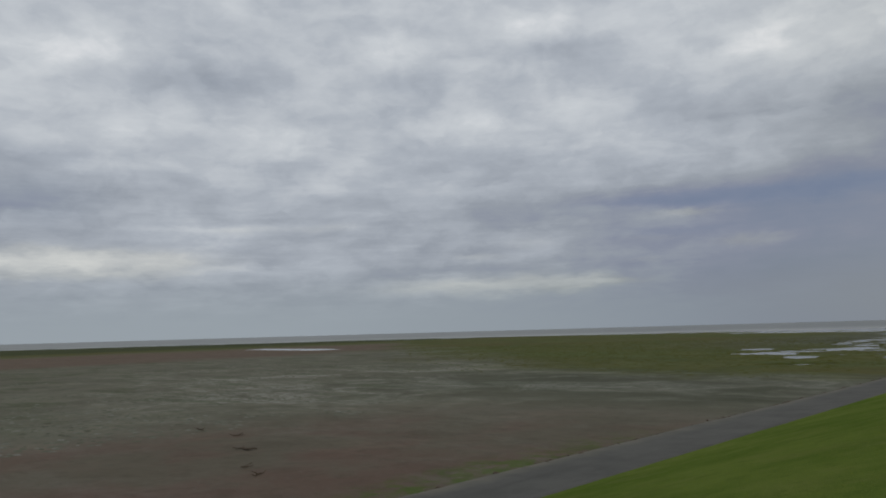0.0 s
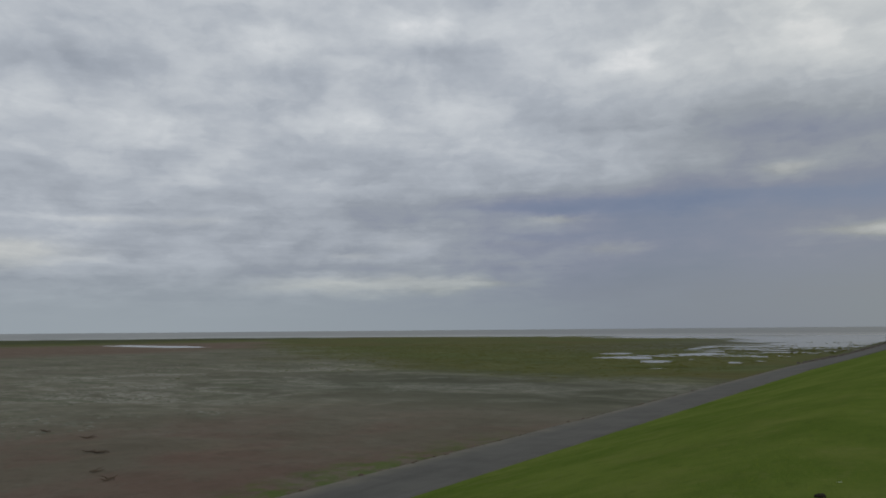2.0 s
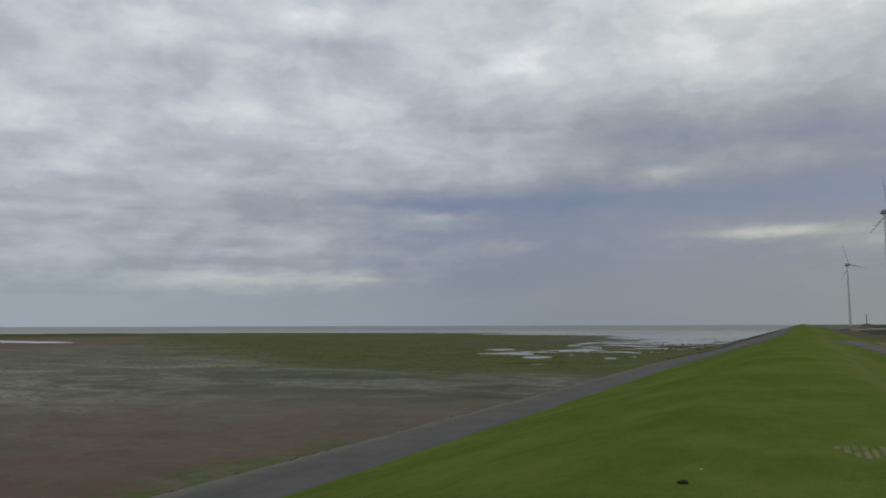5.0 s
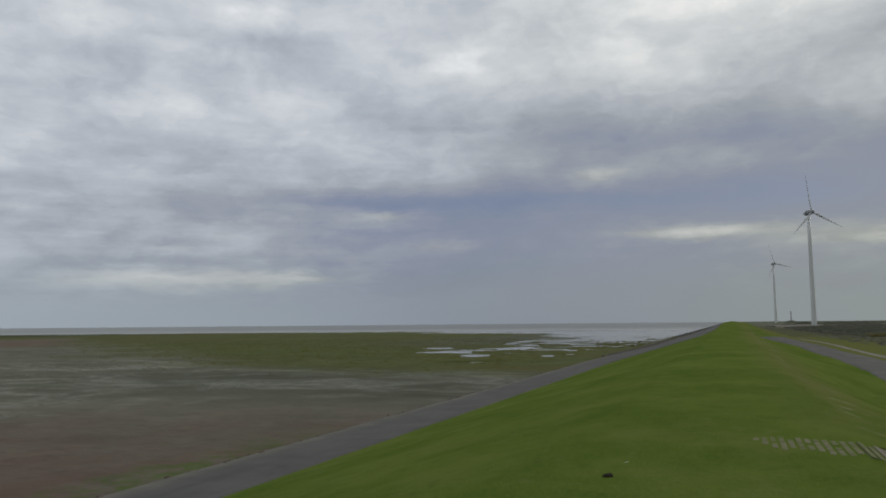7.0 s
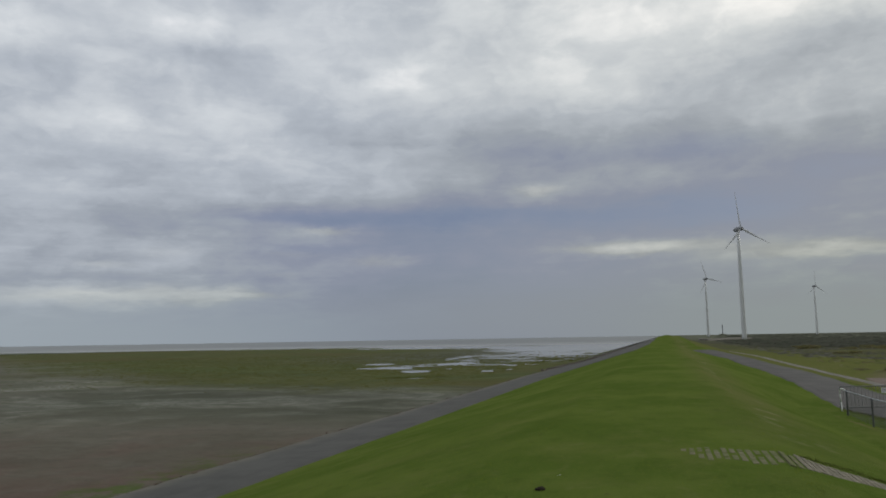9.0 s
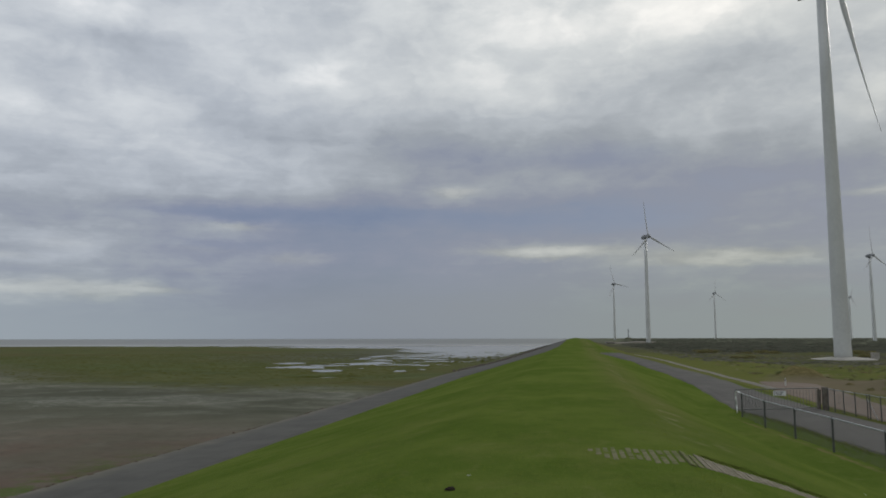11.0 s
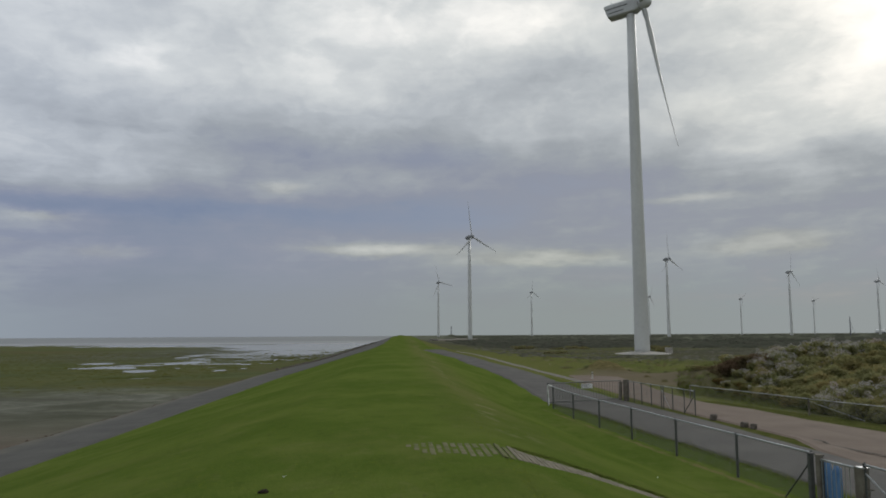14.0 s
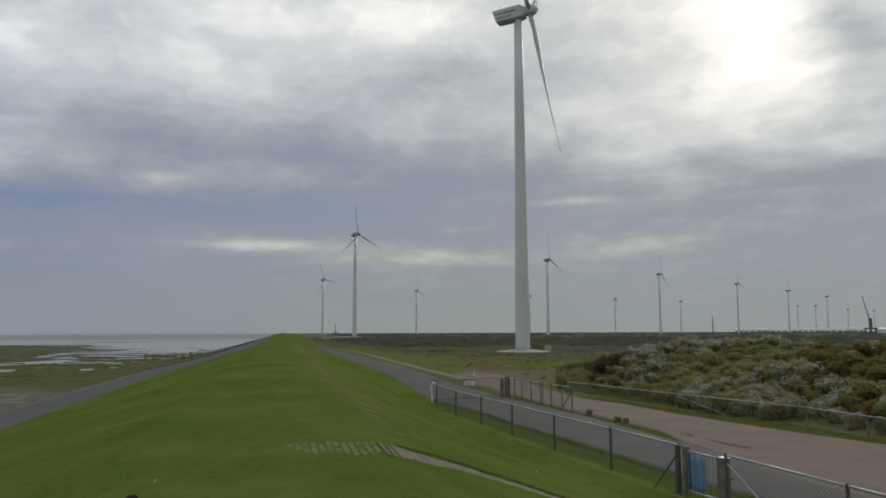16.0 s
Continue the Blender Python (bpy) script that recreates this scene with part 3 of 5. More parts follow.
def rod(bm, a, b, r1, r2=None, sides=10, ends=True):
    """A round bar from a to b."""
    a, b = Vector(a), Vector(b)
    turn = (b - a).to_track_quat("Z", "Y").to_matrix().to_4x4()
    m = Matrix.Translation((a + b) / 2) @ turn
    bmesh.ops.create_cone(bm, cap_ends=ends, segments=sides, radius1=r1, radius2=r1 if r2 is None else r2, depth=(b - a).length, matrix=m)


def loft(bm, rings, close=True):
    """Skins rings of equal count; caps both ends."""
    rows = [[bm.verts.new(p) for p in ring] for ring in rings]
    for lo, hi in zip(rows, rows[1:]):
        for i in range(len(lo)):
            k = (i + 1) % len(lo)
            bm.faces.new((lo[i], lo[k], hi[k], hi[i]))
    if close:
        bm.faces.new(rows[0][::-1])
        bm.faces.new(rows[-1])


# ---------------------------------------------------------------- the lie of the land
def smooth(v, lo, hi):
    t = np.clip((v - lo) / (hi - lo), 0, 1)
    return t * t * (3 - 2 * t)


def foot(y):
    """How far the dike's seaward foot draws in along its length."""
    return 2.1 * smooth(y, 95, 175)


def crest(y):
    return 0.25 * smooth(y, 60, 130) + 1.0 * smooth(y, 120, 240)


def road_left(y):
    return np.interp(y, [-60, 15, 30, 41, 49, 61, 77, 96, 110, 128], [10.0, 9.8, 8.6, 8.1, 8.5, 8.9, 8.4, 7.0, 3.7, 0.6])


def road_right(y):
    return np.interp(y, [-60, 16, 22, 32, 42, 55, 66, 78, 95, 110, 128], [12.6, 12.6, 13.0, 12.95, 12.3, 12.05, 12.0, 11.4, 9.7, 6.4, 3.6])


def road_height(y):
    ramp = -2.05 + 0.40 * smooth(y, 48, 86) + 1.65 * smooth(y, 80, 130)
    return np.where(y > 128, np.maximum(ramp, crest(y)), ramp)


def path_edge(x):
    """Where the brick path's near edge runs, and how wide it is."""
    return (np.interp(x, [0.2, 0.6, 1.0, 1.6, 2.0, 2.6, 3.5, 4.3, 9.0], [11.35, 11.05, 10.95, 10.95, 11.35, 11.66, 11.65, 11.72, 12.2]),
            np.interp(x, [0.2, 0.6, 1.0, 1.6, 2.0, 2.6, 3.5, 4.3, 9.0], [0.75, 1.35, 1.45, 1.45, 1.25, 1.0, 0.78, 0.62, 0.55]))


def bank(x, y):
    """The overgrown sand bank behind the far fence."""
    rise = smooth(x - 0.05 * (y - 30), 20.8, 34.0 - 4.0 * smooth(y, 40, 60)) * smooth(y, 86, 62) * smooth(x, 150, 100)
    return 2.38 * rise + 0.5 * rise * (np.sin(x * 0.31 + y * 0.17) * np.sin(y * 0.23 - x * 0.11))


def waves(x, y, s, seed):
    """A cheap smooth noise from crossed sines."""
    r = np.random.RandomState(seed)
    out = np.zeros(np.broadcast(x, y).shape)
    for k in range(9):
        a, f, ph = r.uniform(0, 6.283), s * 1.55 ** (k * 0.75), r.uniform(0, 6.283)
        out = out + np.sin((x * math.cos(a) + y * math.sin(a)) * f + ph + 1.3 * np.sin((x * math.sin(a) - y * math.cos(a)) * f * 0.6)) / (1.0 + 0.32 * k)
    return out / 4.0


WATER_Z = -3.86
POOLS = [(-61.1, 161.3, 3.6, 6.6), (-54.8, 137.3, 2.2, 5.0), (-50.4, 140.5, 3.7, 7.6), (-47.4, 149.8, 3.4, 3.4), (-44.2, 162.6, 4.6, 4.4),
         (-41.0, 125.7, 2.9, 5.8), (-35.6, 101.6, 2.4, 1.5), (-35.6, 101.6, 2.2, 1.4), (-35.6, 101.6, 2.2, 1.3), (-32.2, 104.4, 2.6, 1.9), (-32.2, 104.4, 2.4, 1.7), (-32.2, 104.4, 2.4, 1.6), (-28.6, 125.4, 1.5, 4.4), (-38.0, 135.3, 0.9, 2.8),
         (-26.0, 132.8, 0.8, 2.8), (-26.2, 154.4, 1.0, 7.5), (-23.2, 191.7, 0.9, 6.0), (-33.3, 138.8, 1.1, 3.0), (-44.2, 170.8, 1.1, 3.2), (-29.8, 150.6, 1.4, 3.8)]
POOLS += [(random.uniform(-52, -21) - 0.10 * v, 150 + v, random.uniform(1.4, 4.2), random.uniform(1.2, 3.0)) for v in (110 * random.random() ** 1.1 for _ in range(80))]


def land(x, y):
    """Height of the ground at each x, y (arrays of one shape)."""
    x, y = np.broadcast_arrays(np.asarray(x, float), np.asarray(y, float))
    c, rl, rr, zr = crest(y), road_left(y), road_right(y), road_height(y)
    knots = [np.full(x.shape, v, float) for v in (-6000, -18.2, -17.3, -13.3)] + [np.full(x.shape, -2.2, float)]
    knots[1], knots[2] = knots[1] + foot(y), knots[2] + foot(y)
    brow = np.minimum(1.6, rl - 0.9)
    toe = np.maximum(rl - 0.4 - 1.9 * smooth(y, 52, 38), brow + 0.4)
    knots += [brow, toe, rl, rr, np.maximum(rr + 1.4, 13.0), np.full(x.shape, 14.4), np.full(x.shape, 19.0), np.full(x.shape, 23.0), np.full(x.shape, 45.0), np.full(x.shape, 6000.0)]
    m0 = np.full(x.shape, -3.62)
    heights = [m0, m0, np.full(x.shape, -3.30), np.full(x.shape, -3.05), c, c, zr, zr, zr, np.minimum(zr, -2.12),
               np.full(x.shape, -2.20), np.full(x.shape, -2.36), np.full(x.shape, -2.55), np.full(x.shape, -3.0), np.full(x.shape, -3.0)]
    z = np.empty(x.shape)
    z[...] = heights[0]
    for i in range(len(knots) - 1):
        k0, k1 = knots[i], knots[i + 1]
        t = np.clip((x - k0) / np.maximum(k1 - k0, 1e-6), 0, 1)
        z = np.where(x >= k0, heights[i] + (heights[i + 1] - heights[i]) * t, z)
    # rounded brow and hollows in the turf
    turf = smooth(x, -13.0, -11.5) * smooth(x, toe + 0.3, toe - 0.8)
    z = z + 0.006 * turf * waves(x, y * 0.5, 0.6, 3) - 0.10 * np.exp(-((x + 2.2) / 1.6) ** 2) - 0.07 * np.exp(-((x - brow) / 1.2) ** 2) * turf
    # the brick path lies sunk below the turf
    near, wide = path_edge(x)
    z = z - 0.045 * smooth(x, 1.5, 2.4) * smooth(x, 8.6, 7.0) * smooth(y, near - 0.10, near + 0.06) * smooth(y, near + wide + 0.16, near + wide)
    # tidal flats: creeks and pools that dip under the water
    flat = smooth(x - foot(y), -18.5, -24.0)
    out = np.hypot(x, y) - 0.35 * np.maximum(-x - 230, 0)
    wet = 0.52 * np.exp(-(((x + 44) / 27) ** 2 + ((y - 146) / 44) ** 2) ** 2)
    wet = wet + smooth(y, 150, 235) * smooth(x, -85, -28) * 1.25 + 0.45 * smooth(y, 205, 262) * smooth(x, -110, -55)
    wet = wet + smooth(y, 275, 360) * 1.7 * smooth(-x, 110, 40) + smooth(y, 340, 440) * 1.7 * smooth(-x, 240, 120)
    wet = wet + 2.2 * smooth(out, 470, 590)
    along, across = (x + 256) * 0.98 - (y - 186) * 0.2, (x + 256) * 0.2 + (y - 186) * 0.98
    wet = wet + 0.75 * np.exp(-(along / 70) ** 4 - (across / 30) ** 4) + 1.3 * np.exp(-(along / 34) ** 4 - (across / 8) ** 4)
    wx, wy = x + 0.9 * waves(x, y, 0.9, 15), y + 1.3 * waves(x, y, 0.8, 16)
    for px_, py_, rx_, ry_ in POOLS:
        wet = wet + 1.6 * np.exp(-(((wx - px_ + 0.3 * (wy - py_)) / rx_) ** 2 + ((wy - py_) / ry_) ** 2) ** 2)
    bumps = waves(x * 0.55, y, 0.26, 5)
    z = z + flat * ((0.10 - 0.05 * np.clip(wet, 0, 1)) * waves(x, y, 0.30, 7) - 0.24 * wet - (0.12 + 0.18 * smooth(y, 180, 230)) * np.clip(wet, 0, 1) * bumps + 0.02)
    z = np.where((x < -100) & (out > 640), -4.6, z)
    # low mud bars off the marsh
    z = np.maximum(z, -4.6 + flat * 0.82 * np.exp(-(((x + 95) / 55) ** 2 + ((y - 500) / 16) ** 2) ** 2))
    z = np.maximum(z, -4.6 + flat * 0.79 * np.exp(-((out - 560 - 14 * np.sin(x * 0.021)) / 13) ** 4) * smooth(-x, 150, 210))
    # rough country inland, with the bank
    rough = smooth(x, 24, 50)
    z = z - 1.15 * smooth(x, 24, 44) * smooth(y, 105, 185) * smooth(y, 1150, 700)
    z = z + 1.25 * np.exp(-(((x - 22.5) / 2.1) ** 2 + ((y - 83.4) / 2.2) ** 2) ** 1.3) * (1 + 0.3 * waves(x, y, 1.3, 17))
    z = z + bank(x, y) + rough * 0.22 * waves(x, y, 0.12, 11) + 0.8 * rough * smooth(y, 150, 600) * (0.5 + 0.5 * waves(x, y, 0.02, 13))
    return z


def spread(*pieces):
    out = []
    for lo, hi, step in pieces:
        out += list(np.arange(lo, hi - step * 0.5, step))
    return np.array(out + [pieces[-1][1]])


def ground_sheet():
    xs = spread((-4850, -900, 400), (-900, -300, 30), (-300, -120, 6), (-120, -24, 1.2), (-24, -14, 0.5), (-14, 10, 0.25), (10, 24, 0.5), (24, 60, 1.2), (60, 300, 8), (300, 1000, 70), (1000, 4850, 400))
    ys = spread((-1500, -100, 200), (-100, -20, 10), (-20, 6, 2), (6, 10, 0.4), (10, 13.6, 0.12), (13.6, 28, 0.4), (28, 60, 0.8), (60, 130, 1.2), (130, 260, 1.8), (260, 620, 8), (620, 1500, 80), (1500, 4850, 400))
    gx, gy = np.meshgrid(xs, ys)
    gz = land(gx, gy)
    nx, ny = len(xs), len(ys)
    verts = np.stack([gx.ravel(), gy.ravel(), gz.ravel()], 1)
    i = np.arange(nx * ny).reshape(ny, nx)
    quads = np.stack([i[:-1, :-1], i[:-1, 1:], i[1:, 1:], i[1:, :-1]], -1).reshape(-1, 4)
    me = bpy.data.meshes.new("ground")
    me.from_pydata(verts.tolist(), [], quads.tolist())
    cx = 0.5 * (gx[:-1, :-1] + gx[1:, 1:]).ravel()
    cy = 0.5 * (gy[:-1, :-1] + gy[1:, 1:]).ravel()
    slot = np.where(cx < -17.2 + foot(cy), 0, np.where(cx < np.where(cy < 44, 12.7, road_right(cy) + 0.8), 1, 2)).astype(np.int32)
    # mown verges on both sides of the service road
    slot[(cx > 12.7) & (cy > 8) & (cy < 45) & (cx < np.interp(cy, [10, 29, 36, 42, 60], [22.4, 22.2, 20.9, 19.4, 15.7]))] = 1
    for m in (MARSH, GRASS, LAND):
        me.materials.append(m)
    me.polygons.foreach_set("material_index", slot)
    me.shade_smooth()
    return tagged(new("ground", me), "grassy sea dike between brown salt marsh and rough land", "ground", kind="structure")


ground_sheet()

bm = bmesh.new()
bmesh.ops.create_grid(bm, x_segments=60, y_segments=60, size=1.0, matrix=pose(-2420, 1700, WATER_Z) @ Matrix.Diagonal((2400, 3150, 1, 1)))
tagged(new("water", mesh("water", bm, WATER)), "calm grey tidal water beyond the salt marsh", "sea", kind="structure")


def ribbon(name, ys, left, right, lift, mat, label, category, skirt=0.12):
    """A road slab laid on the ground: a top with two thick edges."""
    bm = bmesh.new()
    rows = []
    for y in ys:
        a, b = float(left(y)), float(right(y))
        row = []
        for k in range(13):
            x = a + (b - a) * k / 12
            row.append((x, y, float(land(x, y)) + lift + 0.03 * math.sin(math.pi * k / 12)))
        row = [(a - 0.35, y, row[0][2] - skirt)] + row + [(b + 0.35, y, row[-1][2] - skirt)]
        rows.append([bm.verts.new(p) for p in row])
    for lo, hi in zip(rows, rows[1:]):
        for k in range(len(lo) - 1):
            bm.faces.new((lo[k], lo[k + 1], hi[k + 1], hi[k]))
    bm.faces.new(rows[0])
    bm.faces.new(rows[-1][::-1])
    bmesh.ops.recalc_face_normals(bm, faces=bm.faces)
    return tagged(new(name, mesh(name, bm, mat)), label, category, kind="structure")


def ragged(base, size, seed):
    return lambda y: base + size * float(waves(np.array(y * 1.0), np.array(seed * 7.0), 0.8, seed))


seaward_outer, seaward_inner = ragged(-17.35, 0.25, 21), ragged(-13.3, 0.22, 22)
ribbon("road_seaward", spread((-60, 0, 4), (0, 140, 1), (140, 700, 6)), lambda y: seaward_outer(y) + float(foot(np.array(y))), lambda y: seaward_inner(y) + np.interp(y, [92, 100, 108, 140, 184, 400], [0.0, 4.5, 9.2, 10.2, 10.9, 11.3]), 0.05, ASPHALT,
       "grey asphalt track along the foot of the dike, spreading up its far slope", "road")
ribbon("road_inland", spread((-60, 0, 4), (0, 111, 1)), lambda y: float(road_left(y)) + 0.75 * float(smooth(np.array(y), 44, 34)) + 0.13 * float(waves(np.array(y * 1.0), np.array(3.0), 0.9, 23)), lambda y: float(road_right(y)) + 0.25 * float(smooth(np.array(y), 40, 50)) * float(waves(np.array(y * 1.0), np.array(9.0), 0.9, 24)), 0.04, TARMAC,
       "dark asphalt road climbing onto the grassy dike", "road")
ribbon("road_service", spread((-60, 0, 4), (0, 72, 1)), lambda y: np.interp(y, [-60, 19, 24, 27, 29.5, 34.8, 43, 60, 72], [12.63, 12.63, 13.3, 14.1, 14.0, 13.6, 13.7, 14.4, 16.0]),
       lambda y: np.interp(y, [-60, 22, 24.2, 27.9, 30.6, 34.3, 39.8, 43.3, 50, 72], [22.0, 21.4, 21.0, 19.95, 19.2, 18.6, 18.2, 17.2, 17.6, 20.5]) + 0.20 * float(waves(np.array(y * 1.0), np.array(5.0), 0.8, 25)), 0.05, CLINKER, "pinkish brick-paved service road", "road")
def path_line(y):
    return np.interp(y, [60, 83, 100, 130, 150, 172], [14.3, 14.3, 14.3, 14.6, 14.4, 12.6])


ribbon("footpath", spread((60, 172, 2)), lambda y: path_line(y) + 0.25 * float(waves(np.array(y * 1.0), np.array(2.0), 0.3, 26)), lambda y: path_line(y) + 0.58 + 0.25 * float(waves(np.array(y * 1.0), np.array(4.0), 0.3, 27)), 0.06, PALE,
       "pale gravel path beside the dike road", "path")
ribbon("far_track", spread((545, 850, 10)), lambda y: np.interp(y, [545, 590, 700, 850], [22.0, 22.5, 34.0, 62.0]), lambda y: np.interp(y, [545, 590, 700, 850], [27.0, 33.0, 46.0, 86.0]), 1.1, PALE,
       "pale far track leading to a wind turbine", "path", 1.4)


def ground_z(x, y):
    return float(land(x, y))


# ---------------------------------------------------------------- wind turbines
def ring(radius, z, n=28, x=0.0, y=0.0):
    return [(x + radius * math.cos(6.28319 * i / n), y + radius * math.sin(6.28319 * i / n), z) for i in range(n)]


def blade_mesh():
    """One blade along +z from the hub's centre; the chord lies along x, the wind comes along -y."""
    bm = bmesh.new()
    rings = []
    for k in range(22):
        s = k / 21
        r = 1.2 + 43.8 * s
        if s < 0.06:
            chord, thick = 1.9, 1.9
        else:
            q = (s - 0.06) / 0.94
            grow = min(1.0, q / 0.16)
            chord = (1.9 + 1.7 * grow * grow * (3 - 2 * grow)) * (1 - 0.86 * max(0.0, (q - 0.12) / 0.88) ** 0.8)
            thick = max(0.07, 1.9 * (1 - q) ** 2.2 * 0.55 + 0.10 * chord)
        twist = radians(18 * (1 - s) ** 2 + 4)
        bend = -1.6 * s * s
        pts = []
        for i in range(14):
            a = 6.28319 * i / 14
            cx, cy = chord * (0.5 * math.cos(a) - (0.18 if s > 0.06 else 0)), 0.5 * thick * math.sin(a)
            pts.append((cx * math.cos(twist) - cy * math.sin(twist), cx * math.sin(twist) + cy * math.cos(twist) + bend, r))
        rings.append(pts)
    loft(bm, rings)
    return bm


def turbine(hub=100.0, big=True):
    """A three-bladed turbine whose rotor looks along -y, foot at the origin."""
    t = empty("wind_turbine", Matrix())
    bm = bmesh.new()
    loft(bm, [ring(2.12 - 0.90 * s, hub * s - 2.2 * s) for s in (0, 0.02, 0.22, 0.223, 0.5, 0.503, 0.75, 0.753, 1.0)])
    part("tower", bm, TOWER, t, "tapered off-white steel tower", True)
    bm = bmesh.new()
    box(bm, (0.9, 0.12, 2.2), pose(0.9, -1.88, 1.6, 0, 0, 25), 0.03)
    part("door", bm, STEEL, t, "grey steel access door")
    bm = bmesh.new()
    rings = []
    for y, shift, w, lo, hi in ((-2.6, 0.0, 1.45, -1.40, 1.30), (-1.6, 0.0, 1.80, -1.90, 1.75), (2.5, 0.0, 1.9, -2.0, 1.95), (5.6, 0.0, 1.9, -1.95, 2.05), (6.6, 0.8, 1.85, -1.85, 2.1), (6.7, 0.9, 1.7, -1.6, 1.9)):
        # the tail leans back towards its top
        ring_ = [(-w, lo + 0.3), (-w + 0.35, lo), (w - 0.35, lo), (w, lo + 0.3), (w, hi - 0.35), (w - 0.4, hi), (-w + 0.4, hi), (-w, hi - 0.35)]
        rings.append([(u, y + shift * (v - lo) / (hi - lo), v) for u, v in ring_])
    if not big:
        # the smaller kind has an egg-shaped head
        rings = [[(w * math.cos(6.28319 * i / 16), y, 1.08 * w * math.sin(6.28319 * i / 16)) for i in range(16)] for y, w in ((-2.6, 1.55), (-1.2, 2.05), (0.6, 2.2), (2.4, 1.9), (4.0, 1.25), (5.0, 0.4))]
    loft(bm, rings)
    # small heads get their shaded look from the darker HEAD colour
    nac = part("nacelle", bm, BLADE if big else HEAD, t, "grey tapered nacelle housing" if big else "egg-shaped nacelle with shade in its colour")
    nac.location = (0, 0, hub)
    nac.rotation_euler = (radians(-5), 0, 0)
    for z, h, y0, y1 in ((0.55, 0.34, 0.4, 6.8), (-0.75, 0.26, 1.6, 6.2)) if big else ():
        bm = bmesh.new()
        box(bm, (3.86, y1 - y0, h), pose(0, 0.5 * (y0 + y1), z), 0.04)
        part("vent_strip", bm, INK, nac, "dark ventilation strip")
    if big:
        bm = bmesh.new()
        box(bm, (3.0, 8.0, 0.16), pose(0, 2.6, 2.06, 0.9), 0.05)
        part("roof_cover", bm, TANK, nac, "white roof cover")
        bm = bmesh.new()
        rod(bm, (0, 5.6, 1.9), (0, 5.6, 3.9), 0.07)
        part("wind_vane", bm, STEEL, nac)
    bm = bmesh.new()
    loft(bm, [[(r * math.cos(6.28319 * i / 20), y, r * math.sin(6.28319 * i / 20)) for i in range(20)]
              for y, r in ((-2.6, 1.35), (-3.0, 1.75), (-4.4, 1.75), (-5.4, 1.35), (-6.1, 0.7), (-6.3, 0.15))])
    rotor = part("hub", bm, BLADE if big else HEAD, t, "rounded grey rotor hub", True)
    rotor.location = (0, 0, hub)
    rotor.rotation_euler = (radians(-5), 0, 0)
    shape = mesh("blade", blade_mesh(), BLADE if big else FAR_BLADE, True)
    for k in range(3):
        b = new("blade", shape)
        b.parent = rotor
        b.matrix_basis = Matrix.Translation((0, -3.8, 0)) @ Matrix.Rotation(radians(120 * k), 4, "Y") @ Matrix.Rotation(radians(2.5), 4, "X") @ Matrix.Diagonal((0.82, 0.82, 0.965, 1) if big else (0.62, 0.62, 0.76, 1))
    return tagged(t, "white three-bladed wind turbine on a tapered tower", "wind turbine", "turbines of the wind farm")


# distance, azimuth, rotor phase; the heads all turn to one wind
TURBINES = [
    (225, -17.65, 172), (737, -5.22, 352), (1393, -2.87, 340), (1752, -9.78, 0), (1013, -19.53, 355), (2043, -18.20, 30),
    (2300, -24.37, 60), (1317, -27.52, 10), (2546, -28.93, 75), (1645, -32.74, 345), (1977, -35.95, 95), (3211, -36.50, 90),
    (3249, -37.60, 70), (2357, -38.31, 88), (3848, -39.50, 45), (4142, -41.02, 12),
]
WIND, FAR_WIND = -125.0, -137.0
HUB = (101.7, 98.6)
first = turbine(HUB[0])
second = turbine(HUB[1], False)
for k, (d, az, phase) in enumerate(TURBINES):
    px, py = -d * math.sin(radians(az)), d * math.cos(radians(az))
    m = pose(px, py, ground_z(px, py) - 0.1, 0, 0, (FAR_WIND if k else WIND) + 180.0)
    if k > 1:
        t = copy_thing(second, m)
    else:
        t = second if k else first
        t.matrix_basis = m
    for o in t.children:
        if o.name.startswith("hub"):
            o.matrix_basis = Matrix.Translation((0, 0, HUB[min(k, 1)])) @ Matrix.Rotation(radians(-5), 4, "X") @ Matrix.Rotation(radians(phase), 4, "Y")
tagged(first, "tall white wind turbine on a round concrete pad")

px, py = 225 * math.sin(radians(17.65)), 225 * math.cos(radians(17.65))
bm = bmesh.new()
loft(bm, [ring(8.0, -0.7, 48), ring(7.8, 0.0, 48), ring(7.4, 0.10, 48), ring(3.2, 0.55, 48)])
pad = new("concrete_pad", mesh("concrete_pad", bm, CONCRETE))
pad.location = (px, py, ground_z(px, py) + 0.10)
tagged(pad, "round pale concrete foundation under the wind turbine", "foundation")
cab = empty("switch_cabinet", pose(px + 8.4, py + 2.0, ground_z(px + 8.4, py + 2.0), 0, 0, 20))
bm = bmesh.new()
box(bm, (1.7, 1.2, 1.7), pose(0, 0, 0.85), 0.04)
part("cabinet_body", bm, CONCRETE, cab)
bm = bmesh.new()
box(bm, (1.9, 1.4, 0.12), pose(0, 0, 1.75), 0.03)
part("roof", bm, CONCRETE, cab)
tagged(cab, "small beige switch cabinet beside the turbine foundation", "cabinet")

# ---------------------------------------------------------------- fences
LINK = 0.085


